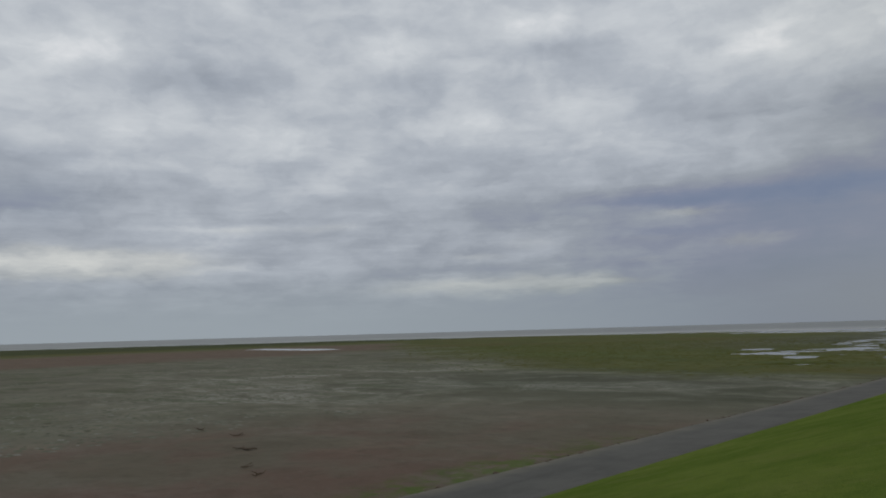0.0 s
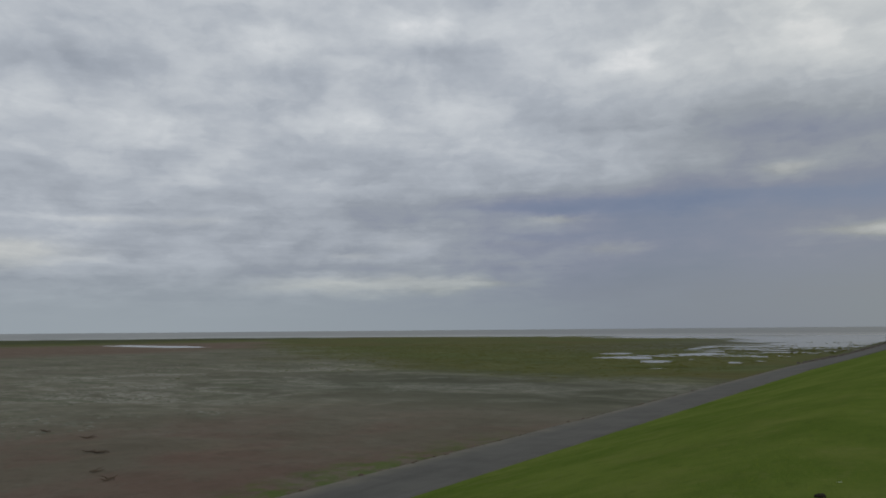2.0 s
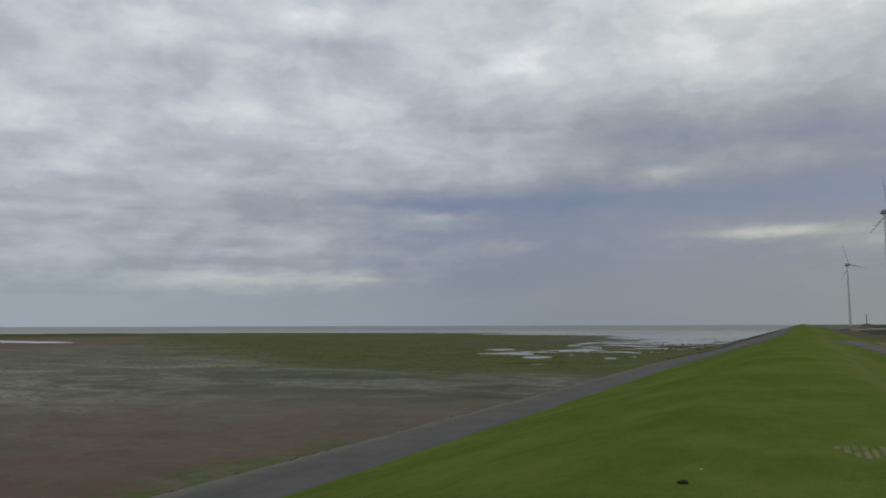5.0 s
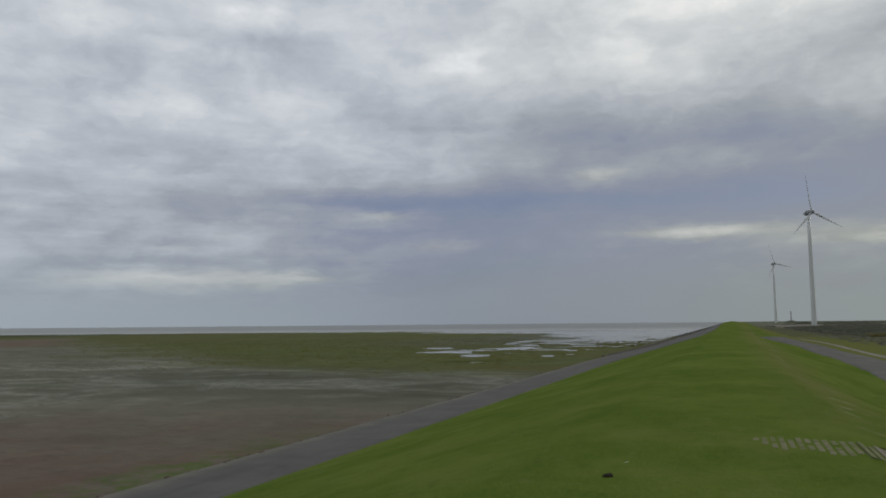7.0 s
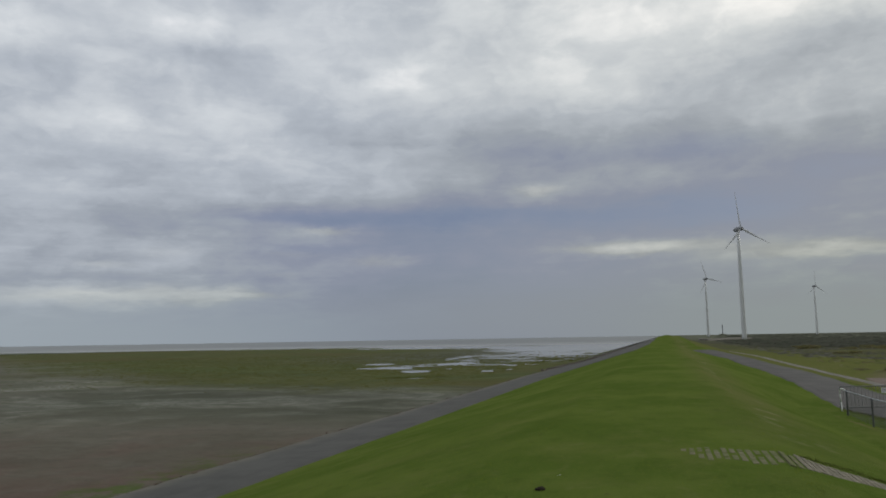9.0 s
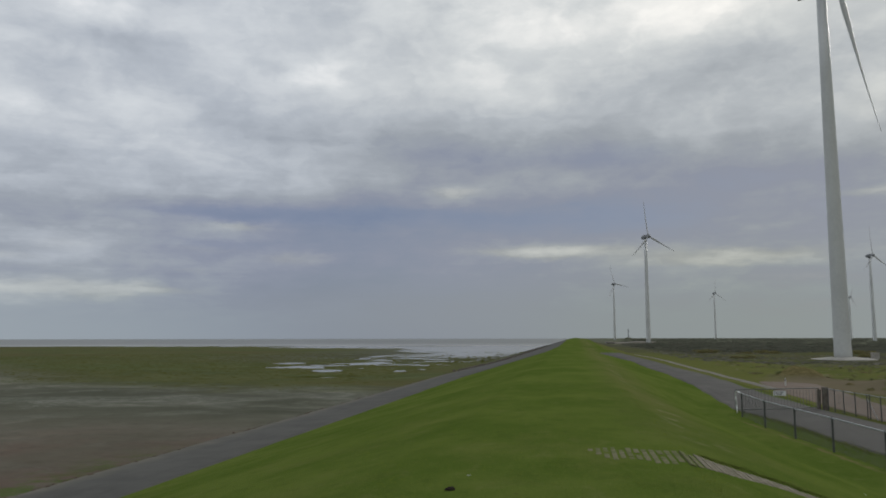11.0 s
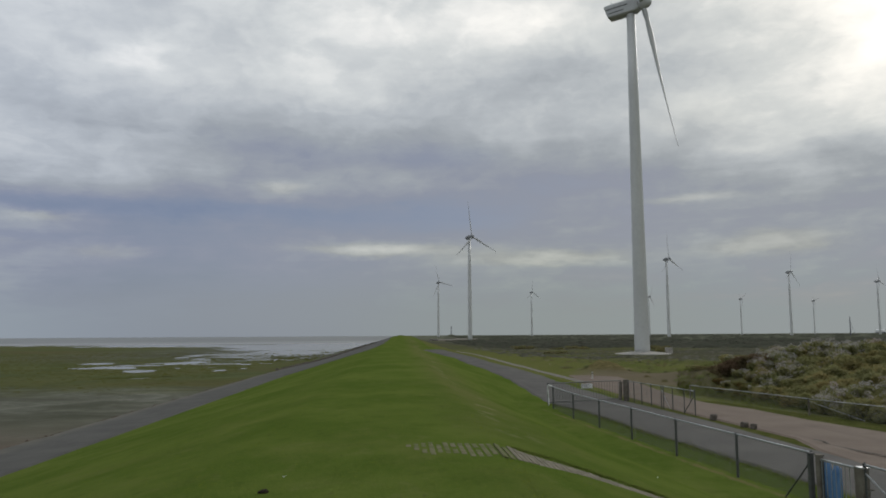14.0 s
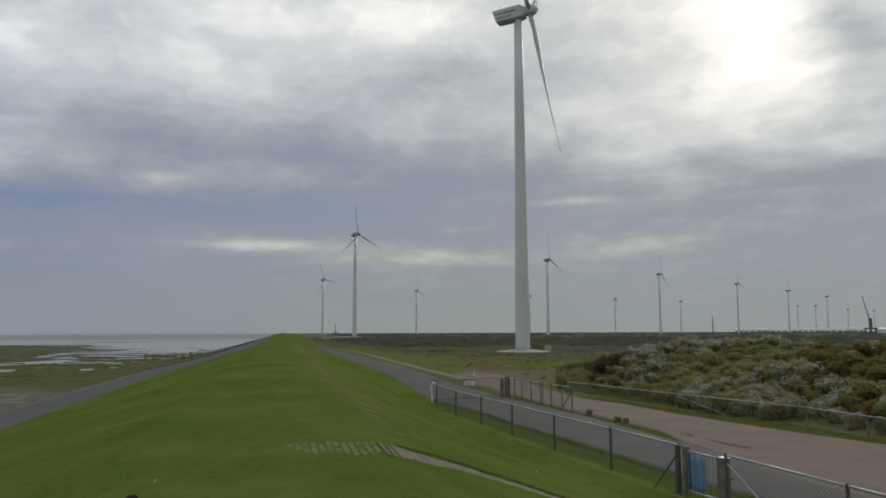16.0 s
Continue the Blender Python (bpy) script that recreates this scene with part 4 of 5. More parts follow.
def chain_link(bm, a, b, height, foot=0.04):
    """Crossed wires between two points, as thin flat bars."""
    a, b = Vector(a), Vector(b)
    run = (b - a).length
    if run < 0.2:
        return
    along = (b - a) / run
    side = along.cross(Vector((0, 0, 1))).normalized() * 0.001
    t = 0.0015
    for sign in (1, -1):
        s = -height
        while s < run + height:
            s0, s1 = (s, s + height) if sign > 0 else (s + height, s)
            z0, z1 = 0.0, height
            # clip to the panel
            lo, hi = 0.0, 1.0
            for u, v in ((s0, s1),):
                if v != u:
                    k0, k1 = (0 - u) / (v - u), (run - u) / (v - u)
                    lo, hi = max(lo, min(k0, k1)), min(hi, max(k0, k1))
            if hi - lo > 0.02:
                p = a + along * (s0 + (s1 - s0) * lo) + Vector((0, 0, foot + (z1 - z0) * lo))
                q = a + along * (s0 + (s1 - s0) * hi) + Vector((0, 0, foot + (z1 - z0) * hi))
                w = Vector((0, 0, t * 1.4))
                vs = [bm.verts.new(v) for v in (p - w + side, p + w + side, q + w + side, q - w + side, p - w - side, p + w - side, q + w - side, q - w - side)]
                bm.faces.new(vs[:4])
                bm.faces.new(vs[4:][::-1])
                bm.faces.new((vs[1], vs[5], vs[6], vs[2]))
            s += LINK


def fence(points, height, label, group="", post_r=0.035, rail_r=0.024, braces=(), mat=POST):
    """A chain-link fence along points: one post at each, a top rail and wire between."""
    x0, y0 = points[0]
    f = empty("chain_link_fence", pose(x0, y0, ground_z(x0, y0)))
    o = Vector((x0, y0, ground_z(x0, y0)))
    feet = [Vector((x, y, ground_z(x, y))) - o for x, y in points]
    for p in feet:
        bm = bmesh.new()
        rod(bm, p - Vector((0, 0, 0.25)), p + Vector((0, 0, height + 0.02)), post_r, None, 10)
        rod(bm, p + Vector((0, 0, height + 0.02)), p + Vector((0, 0, height + 0.05)), post_r, post_r * 0.4, 10)
        part("post", bm, mat, f)
    for p, q in zip(feet, feet[1:]):
        bm = bmesh.new()
        rod(bm, p + Vector((0, 0, height)), q + Vector((0, 0, height)), rail_r, None, 8)
        part("top_rail", bm, STEEL, f, "pale galvanised top rail", True)
    bm = bmesh.new()
    for p, q in zip(feet, feet[1:]):
        chain_link(bm, p, q, height - 0.06)
    wire = part("wire_mesh", bm, WIRE, f, "grey diamond wire mesh")
    for i, (dx, dy) in braces:
        bm = bmesh.new()
        rod(bm, feet[i] + Vector((0, 0, height * 0.86)), feet[i] + Vector((dx, dy, 0.0)), 0.014 if mat is TIMBER else 0.018, None, 8)
        part("brace", bm, STEEL if mat is TIMBER or mat is POST and dy < 0 else mat, f)
    return tagged(f, label, "fence", group)


ROADSIDE = [(9.02, 16.75), (8.76, 19.9), (8.44, 23.4), (8.20, 27.1), (7.92, 30.4), (7.66, 33.8), (7.66, 38.2)]
fence(ROADSIDE, 1.08, "chain-link fence with dark posts along the dike road", "fences by the road", braces=[(0, (-0.24, 0.75))])
# the rail's far end: a white pipe bent down to the ground
bm = bmesh.new()
bend = [Vector(p) + Vector((0, 0, ground_z(7.72, 40.3))) for p in ((7.86, 40.34, -0.2), (7.84, 40.34, 0.40), (7.81, 40.33, 0.80), (7.80, 40.26, 0.96), (7.79, 40.06, 1.06), (7.75, 39.6, 1.08), (7.67, 38.3, 1.08))]
for p, q in zip(bend, bend[1:]):
    rod(bm, p, q, 0.030, None, 10)
    bmesh.ops.create_icosphere(bm, subdivisions=1, radius=0.030, matrix=Matrix.Translation(q))
tagged(new("bent_pole", mesh("bent_pole", bm, WHITE, True)), "white pipe bent to the ground at the fence's end", "post")
fence([(9.22, 15.15), (9.38, 11.8), (9.55, 8.6), (9.7, 5.4)], 1.08, "chain-link fence with a pale top rail by the gate", "fences by the road", braces=[(0, (0.25, -1.4))])
fence([(12.66, 42.3), (12.69, 41.42), (12.8, 40.45), (12.94, 39.32), (13.07, 38.18), (13.10, 37.95), (13.21, 36.98), (13.35, 35.84), (13.47, 34.82)], 1.10, "short chain-link fence beside the barrier", "fences by the road", post_r=0.024, rail_r=0.018, braces=[(8, (-0.2, 0.9)), (4, (0.3, -0.35))])
bm = bmesh.new()
box(bm, (0.24, 0.24, 1.5), pose(12.58, 42.5, ground_z(12.58, 42.5) + 0.42, 0, 0, 12), 0.02)
box(bm, (0.16, 0.14, 1.3), pose(12.30, 42.62, ground_z(12.30, 42.62) + 0.38, 0, 2, 20), 0.02)
tagged(new("gate_post", mesh("gate_post", bm, TIMBER)), "thick weathered double gate post beside the barrier", "post", "gate posts")
fence([(17.7, 46.5), (20.15, 37.4), (22.1, 29.8), (21.95, 26.1), (22.2, 21.5)], 0.80,
      "weathered chain-link fence before the overgrown bank", "fences by the road", rail_r=0.020, braces=[(1, (1.2, -2.6))], mat=TIMBER)


def gate_leaf(name, a, b, height, bars, label, sign=None):
    """A barred steel gate between two points on the ground."""
    a = Vector((*a, ground_z(*a)))
    b = Vector((*b, ground_z(*b)))
    g = empty(name, Matrix.Translation(a))
    run = b - a
    for z in (0.12, height):
        bm = bmesh.new()
        rod(bm, (0, 0, z), run + Vector((0, 0, z)), 0.024, None, 8)
        part("rail", bm, STEEL if bars < 12 else WIRE, g, "", True)
    for k in range(bars + 1):
        p = run * (k / bars)
        bm = bmesh.new()
        rod(bm, p + Vector((0, 0, 0.06)), p + Vector((0, 0, height)), 0.009 if 0 < k < bars else 0.028, None, 8)
        part("bar", bm, (STEEL if bars < 12 else WIRE) if 0 < k < bars else POST, g)
    if sign:
        sign(g, run)
    return tagged(g, label, "gate")


def cross_sign(g, run):
    m = Matrix.Translation(run * 0.52 + Vector((0, -0.05, 0.88)))
    bm = bmesh.new()
    box(bm, (0.62, 0.02, 0.24), m, 0.006)
    s = part("sign_board", bm, WHITE, g, "white notice board with unreadable lines")
    for k in range(3):
        bm = bmesh.new()
        box(bm, (0.44 - 0.1 * k, 0.004, 0.024), m @ Matrix.Translation((-0.02, -0.013, 0.065 - 0.06 * k)))
        part("text_line", bm, INK, s)


gate_leaf("barrier_gate", (7.85, 40.55), (12.3, 42.6), 1.10, 26, "low barred barrier gate closed across the dike road", cross_sign)


def blue_panels(g, run):
    """A creased blue sheet tied behind the bars."""
    along = run.normalized()
    turn = Matrix.Rotation(math.atan2(along.y, along.x), 4, "Z")
    m = Matrix.Translation(Vector((0, 0, 0.14))) @ turn @ Matrix.Translation((0, 0.05, 0))
    bm = bmesh.new()
    cols = []
    for i in range(19):
        q = i / 18
        x = 0.10 + 0.60 * q
        top = 0.81 - (0.16 if 0.42 < q < 0.56 else 0.0) - 0.05 * q
        col = []
        for j in range(7):
            v = j / 6
            y = 0.03 * math.sin(q * 17 + v * 1.5) + 0.012 * math.sin(q * 41 - v * 4)
            col.append([bm.verts.new(m @ Vector((x, y + d, 0.02 + (top - 0.02) * v))) for d in (0.0, 0.006)])
        cols.append(col)
    for a, b in zip(cols, cols[1:]):
        for j in range(6):
            bm.faces.new((a[j][0], b[j][0], b[j + 1][0], a[j + 1][0]))
            bm.faces.new((b[j][1], a[j][1], a[j + 1][1], b[j + 1][1]))
        bm.faces.new((a[6][0], b[6][0], b[6][1], a[6][1]))
        bm.faces.new((a[0][1], b[0][1], b[0][0], a[0][0]))
    p = part("sheet", bm, BLUE, g, "creased blue sheet behind the bars", True)
    for x, w in ((0.15, 0.07), (0.26, 0.08), (0.40, 0.06)):
        bm = bmesh.new()
        box(bm, (w, 0.008, 0.07), m @ Matrix.Translation((x, 0.05, 0.80 - 0.05 * x)), 0.002)
        part("tie", bm, WHITE, p, "white tie")


gate_leaf("pedestrian_gate", (9.04, 16.55), (9.2, 15.3), 0.98, 9, "narrow steel gate hung with a blue sheet", blue_panels)
for x, y, w, h, mat, label in ((8.98, 16.72, 0.10, 1.06, POST, "slim dark steel gate post beside the pedestrian gate"),
                               (9.06, 16.50, 0.12, 1.05, TIMBER, "square weathered grey gate post holding the narrow gate"),
                               (9.22, 15.22, 0.17, 1.00, TIMBER, "thick weathered gate post with a pale top")):
    bm = bmesh.new()
    z = ground_z(x, y)
    box(bm, (w, w, h + 0.3), pose(x, y, z + 0.5 * h - 0.15, 0, 0, 8), 0.012)
    if w > 0.15:
        box(bm, (0.07, 0.06, h * 0.8), pose(x - 0.05, y + 0.13, z + 0.62 * h, 0, 0, 8), 0.01)
        rod(bm, (x, y - 0.05, z + 0.62), (x + 0.06, y - 0.24, z + 0.62), 0.018, None, 8)
    post = empty("gate_post", pose(x, y, z))
    for v in bm.verts:
        v.co -= Vector((x, y, z))
    part("post", bm, mat, post)
    bm = bmesh.new()
    box(bm, (w + 0.03, w + 0.03, 0.03), pose(0, 0, h + 0.015, 0, 0, 8), 0.008)
    part("cap", bm, STEEL if w > 0.15 else mat, post, "pale metal cap" if w > 0.15 else "")
    tagged(post, label, "post", "gate posts")

# dark broken seam along the paving's edge
bm = bmesh.new()
rnd = random.Random(9)
cells = []
for k in range(24):
    q = 0.2 + 0.8 * k / 23
    x, y = 14.15 + 0.72 * q, 27.1 - 4.2 * q
    w = 0.03 + 0.045 * math.sin(math.pi * q) * rnd.uniform(0.5, 1.4)
    z = ground_z(x, y) + 0.10
    cells.append([bm.verts.new((x - w + rnd.uniform(-0.03, 0.03), y, z)), bm.verts.new((x + rnd.uniform(-0.02, 0.02), y, z + 0.02)), bm.verts.new((x + w, y, z))])
for lo, hi in zip(cells, cells[1:]):
    bm.faces.new((lo[0], lo[1], hi[1], hi[0]))
    bm.faces.new((lo[1], lo[2], hi[2], hi[1]))
bmesh.ops.recalc_face_normals(bm, faces=bm.faces)
tagged(new("kerb_seam", mesh("kerb_seam", bm, STONE)), "dark broken seam of earth along the paving", "seam", kind="structure")

# loose blocks on the verge, a marker post
for x, y, r, s in ((13.5, 32.9, 60, 0.26), (13.72, 30.4, 40, 0.22), (13.85, 29.9, 75, 0.22)):
    bm = bmesh.new()
    box(bm, (s * 1.5, s, s * 1.1), Matrix(), 0.05)
    for v in bm.verts:
        v.co += 0.03 * noise.noise_vector(v.co * 6 + Vector((x, y, 0)))
    b = new("stone_block", mesh("stone_block", bm, STONE))
    b.matrix_basis = pose(x, y, ground_z(x, y) + s * 0.42, 3, 4, r)
    tagged(b, "rough dark block lying on the grass verge", "block", "blocks on the verge")
mk = empty("marker_post", pose(16.6, 66.0, ground_z(16.6, 66.0)))
bm = bmesh.new()
rod(bm, (0, 0, -0.2), (0, 0, 0.66), 0.048, 0.044, 12)
part("pole", bm, WHITE, mk)
bm = bmesh.new()
rod(bm, (0, 0, 0.46), (0, 0, 0.56), 0.052, None, 12)
part("band", bm, INK, mk, "dark reflector band")
tagged(mk, "short white marker post by the path", "post")

# ---------------------------------------------------------------- paved way over the crest
bm = bmesh.new()
box(bm, (0.20, 0.088, 0.06), Matrix(), 0.010)
shape = mesh("brick", bm, BRICK)
bm = bmesh.new()
box(bm, (0.208, 0.080, 0.06), Matrix(), 0.010)
worn = mesh("brick", bm, MOSSY)
way = empty("paved_path", pose(0, 11.6, 0))
rnd = random.Random(4)
x = 0.25
while x < 7.6:
    near, wide = (float(v) for v in path_edge(x))
    moss = x < 1.75
    count = int(wide / 0.212)
    for k in range(count):
        y = near + (wide - count * 0.212) * 0.5 + 0.106 + k * 0.212 + rnd.uniform(-0.012, 0.012)
        if moss and (rnd.random() < 0.03 + 0.5 * max(0.0, 0.6 - x) or k in (0, count - 1) and rnd.random() < 0.25):
            continue
        z = ground_z(x, y)
        slope = math.degrees(math.atan2(ground_z(x + 0.1, y) - z, 0.1))
        sink = -0.026 - 0.003 * max(0.0, 1.2 - x) if moss else -0.016
        b = new("brick", worn if moss else shape)
        b.parent = way
        b.matrix_basis = way.matrix_basis.inverted() @ pose(x, y, z + sink + rnd.uniform(-0.002, 0.003)) @ pose(0, 0, 0, 0, -slope, 0) @ pose(0, 0, 0, rnd.uniform(-0.8, 0.8), rnd.uniform(-0.8, 0.8), 90 + rnd.uniform(-2, 2))
    x += 0.112 if moss else 0.092
tagged(way, "sunken path of worn bricks across the grass crest", "path", kind="structure")

# ---------------------------------------------------------------- shrubs
def leaf_cloud(bm, rnd, n, radius, height, size, lobes, low=0.0):
    """Small bent leaves scattered over uneven lobes of a bush."""
    for _ in range(n):
        lx, ly, lz, lr = lobes[rnd.randrange(len(lobes))]
        v = Vector((rnd.gauss(0, 1), rnd.gauss(0, 1), rnd.gauss(0, 1))).normalized() * lr * (0.55 + 0.45 * rnd.random() ** 0.5)
        p = Vector((lx * radius, ly * radius, lz * height)) + Vector((v.x * radius, v.y * radius, v.z * height * 0.8))
        if p.z < low:
            p.z = low + rnd.random() * 0.12
        s = size * rnd.uniform(0.6, 1.3)
        m = Matrix.Translation(p) @ Euler((rnd.uniform(-1.2, 1.2), rnd.uniform(-1.2, 1.2), rnd.uniform(0, 6.3))).to_matrix().to_4x4()
        a, b, c, d = (bm.verts.new(m @ Vector(q)) for q in ((-s * 0.4, 0, 0), (0, -s, 0.12 * s), (s * 0.4, 0, 0), (0, s, 0.15 * s)))
        bm.faces.new((a, b, c))
        bm.faces.new((a, c, d))


def shrub(name, seed, radius, height, leaf, leaves, heads, label, head_mat=None, grain=0.105):
    rnd = random.Random(seed)
    s = empty(name, Matrix())
    lobes = [(0, 0, 0.45, 0.6)]
    for k in range(7):
        a = rnd.uniform(0, 6.283)
        r = rnd.uniform(0.25, 0.7)
        lobes.append((r * math.cos(a), r * math.sin(a), rnd.uniform(0.25, 0.8), rnd.uniform(0.22, 0.42)))
    bm = bmesh.new()
    for lx, ly, lz, lr in lobes:
        rod(bm, (lx * radius * 0.15, ly * radius * 0.15, -0.3), (lx * radius, ly * radius, lz * height), 0.035, 0.012, 5, False)
    part("stem_clump", bm, BARK, s)
    bm = bmesh.new()
    leaf_cloud(bm, rnd, leaves, radius, height, grain, lobes)
    tagged(part("foliage", bm, leaf, s), kind="stuff")
    if heads:
        tops = [(lx + rnd.uniform(-0.3, 0.3), ly + rnd.uniform(-0.3, 0.3), lz + lr * rnd.uniform(0.5, 0.85), rnd.uniform(0.17, 0.30)) for lx, ly, lz, lr in lobes]
        bm = bmesh.new()
        leaf_cloud(bm, rnd, heads, radius, height, 0.052, tops, 0.3)
        tagged(part("seed_crown", bm, head_mat or SILVER, s, "pale silvery crown of seed"), kind="stuff")
    return tagged(s, label, "shrub", "shrubs on the bank")


def place(thing, spots):
    """Copies a thing to all spots (x, y, turn, scale); the first spot takes the thing itself."""
    made = []
    for k, (x, y, turn, size) in enumerate(spots):
        m = pose(x, y, ground_z(x, y) - 0.05, 0, 0, turn)
        t = thing if k == 0 else copy_thing(thing, m)
        t.matrix_basis = m @ Matrix.Diagonal((size, size, size * 0.9, 1))
        made.append(t)
    return made


silver_bush = [shrub("buckthorn_shrub", 40 + k, 1.12, 1.15, THORN, 1500, 620, "grey-green buckthorn shrub with pale silvery seed heads") for k in range(3)]
green_bush = [shrub("buckthorn_shrub", 50 + k, 1.18, 1.05, THORN, 1600, 0, "dense green buckthorn shrub on the sandy bank") for k in range(3)]
rust_bush = [shrub("bramble_shrub", 60 + k, 1.2, 1.1, SCRUB, 1600, 0, "rust-brown bramble shrub on the sandy bank") for k in range(2)]
spots = {id(t): (t, []) for t in silver_bush + green_bush + rust_bush}
rnd = random.Random(12)
taken = []
tries = 0
while tries < 12000 and len(taken) < 620:
    tries += 1
    d, az = rnd.uniform(30, 92), rnd.uniform(-50, -20)
    x, y = -d * math.sin(radians(az)), d * math.cos(radians(az))
    if float(bank(np.array(x), np.array(y))) < 0.004 or x < float(np.interp(y, [10, 22, 29, 36, 42, 60], [22.3, 22.2, 22.2, 20.7, 19.2, 15.5])) + 0.75 or y > 84:
        continue
    if az > -21.9 - 0.075 * max(0.0, d - 52):
        continue
    gap = 0.80 + 0.010 * d
    if any((x - u) ** 2 + (y - v) ** 2 < gap * gap for u, v in taken):
        continue
    taken.append((x, y))
    patch = float(waves(np.array(x), np.array(y), 0.16, 31)) + rnd.uniform(-0.30, 0.30)
    rust = 0.9 * float(smooth(np.array(-az), 35.5, 39.5)) + 0.35 * float(smooth(np.array(-az), 26, 23)) + 0.15 * float(smooth(np.array(d), 60, 80))
    if rnd.random() < rust * 0.85:
        pool = rust_bush
    elif patch > -0.14 - 0.1 * float(smooth(np.array(-az), 29, 34)):
        pool = silver_bush
    else:
        pool = green_bush
    t = pool[rnd.randrange(len(pool))]
    spots[id(t)][1].append((x, y, rnd.uniform(0, 360), rnd.uniform(0.75, 1.2) * (1.0 - 0.42 * float(smooth(np.array(-az), 26.5, 23.5)) + 0.2 * float(smooth(np.array(-az), 26, 28) * smooth(np.array(-az), 34, 31))) * (0.80 if float(bank(np.array(x), np.array(y))) < 0.25 else 1.0)))
for t, where in spots.values():
    place(t, where)
maroon_bush = shrub("bramble_shrub", 66, 1.3, 1.1, MAROON, 1600, 0, "dark red bramble shrub on the brow of the bank")
where = []
for az, d, n in ((-23.6, 66, 4), (-24.6, 67, 8), (-25.8, 66, 6), (-27.2, 67, 6), (-28.6, 68, 6)):
    for _ in range(n):
        a, r = radians(az + rnd.uniform(-0.6, 0.6)), d + rnd.uniform(-2.0, 2.0)
        where.append((-r * math.sin(a), r * math.cos(a), rnd.uniform(0, 360), rnd.uniform(0.7, 1.15)))
place(maroon_bush, where)

# low thickets on the flat land behind the path
thicket = shrub("thicket", 71, 3.4, 0.95, BRUSH, 2600, 0, "dark low thicket on the rough land")
russet = shrub("thicket", 72, 2.6, 1.35, RUSSET, 5600, 0, "russet rounded thicket on the sandy ground", grain=0.13)
where = [(28.5, 65.0, 20, 0.5), (31.5, 68.0, 80, 0.6), (27.5, 69.5, 150, 0.45), (34.5, 68.0, 230, 0.7), (37.5, 71.0, 10, 0.8), (33.0, 72.5, 45, 0.6),
         (57.0, 112.0, 10, 1.5), (60.5, 113.0, 99, 1.3)]
rnd = random.Random(15)
for _ in range(34):
    d, az = rnd.uniform(95, 330), rnd.uniform(-45, -9)
    x, y = -d * math.sin(radians(az)), d * math.cos(radians(az))
    if (abs(x - px * y / py) > 9 + 0.05 * y or y > py + 12) and x > 26:
        where.append((x, y, rnd.uniform(0, 360), rnd.uniform(0.8, 1.7)))
for t in place(thicket, where):
    tagged(t, group="thickets on the flat land")
for t in place(russet, [(46.0, 104.0, 80, 1.3), (49.5, 102.0, 20, 1.0)]):
    tagged(t, group="thickets on the flat land")


# ---------------------------------------------------------------- what nobody could count
def stuff(name, verts, faces, mat, label, category):
    me = bpy.data.meshes.new(name)
    me.from_pydata(verts, [], faces)
    me.materials.append(mat)
    return tagged(new(name, me), label, category, kind="stuff")


def blades(xs, ys, h, w, seed, lean=0.5):
    """One thin bent triangle a blade, as vertex and face lists."""
    r = np.random.RandomState(seed)
    n = len(xs)
    zs = land(xs, ys)
    a = r.uniform(0, 6.283, n)
    hh = h * r.uniform(0.5, 1.4, n)
    dx, dy = np.cos(a) * w, np.sin(a) * w
    lx, ly = r.normal(0, lean, n) * hh, r.normal(0, lean, n) * hh
    base = np.stack([xs - dx, ys - dy, zs - 0.01], 1)
    side = np.stack([xs + dx, ys + dy, zs - 0.01], 1)
    tip = np.stack([xs + lx, ys + ly, zs + hh], 1)
    # faces look up
    flip = (dx * (ly * 1.0) - dy * lx) < 0
    base[flip], side[flip] = side[flip], base[flip].copy()
    v = np.stack([base, side, tip], 1).reshape(-1, 3)
    return v.tolist(), np.arange(3 * n).reshape(-1, 3).tolist()


def on_path(x, y):
    near, wide = path_edge(x)
    return (x > 0.9) & (y > near - 0.02) & (y < near + wide + 0.02)


r = np.random.RandomState(8)
d = 5.0 + 21.0 * r.uniform(0, 1, 70000) ** 1.3
az = np.radians(r.uniform(-48, 78, 70000))
gx, gy = -d * np.sin(az), d * np.cos(az)
keep = (gx > -13.1) & (gx < road_left(gy) - 0.1) & ~on_path(gx, gy)
v, f = blades(gx[keep], gy[keep], 0.013, 0.006, 9, 3.0)
stuff("grass_turf", v, f, STRAW, "short green turf on the dike", "grass")

# rank grass under the fences and on the bank
n = 5000
t = r.uniform(0, 1, n)
fy = 5.0 + 36.0 * t
fx = road_left(fy) + 0.75 * smooth(fy, 44, 34) + 0.13 * waves(fy, fy * 0 + 3.0, 0.9, 23) + r.normal(-0.22, 0.16, n)
v, f = blades(fx, fy, 0.075, 0.010, 10, 1.3)
d = r.uniform(28, 80, 40000)
az = np.radians(r.uniform(-50, -20, 40000))
bx, by = -d * np.sin(az), d * np.cos(az)
keep = bx > np.interp(by, [10, 22, 29, 36, 42, 60], [22.3, 22.2, 22.2, 20.7, 19.2, 15.5]) + 0.9
v2, f2 = blades(bx[keep], by[keep], 0.26, 0.022, 11, 0.7)
vy = r.uniform(16, 44, 9000)
edge = np.interp(vy, [-60, 22, 32, 46, 72], [20.8, 20.1, 17.8, 18.2, 21.0])
side = np.interp(vy, [10, 22, 29, 36, 42, 60], [22.3, 22.2, 22.2, 20.7, 19.2, 15.5]) + 1.2
vx = edge + 0.15 + (side - edge) * r.uniform(0, 1, 9000)
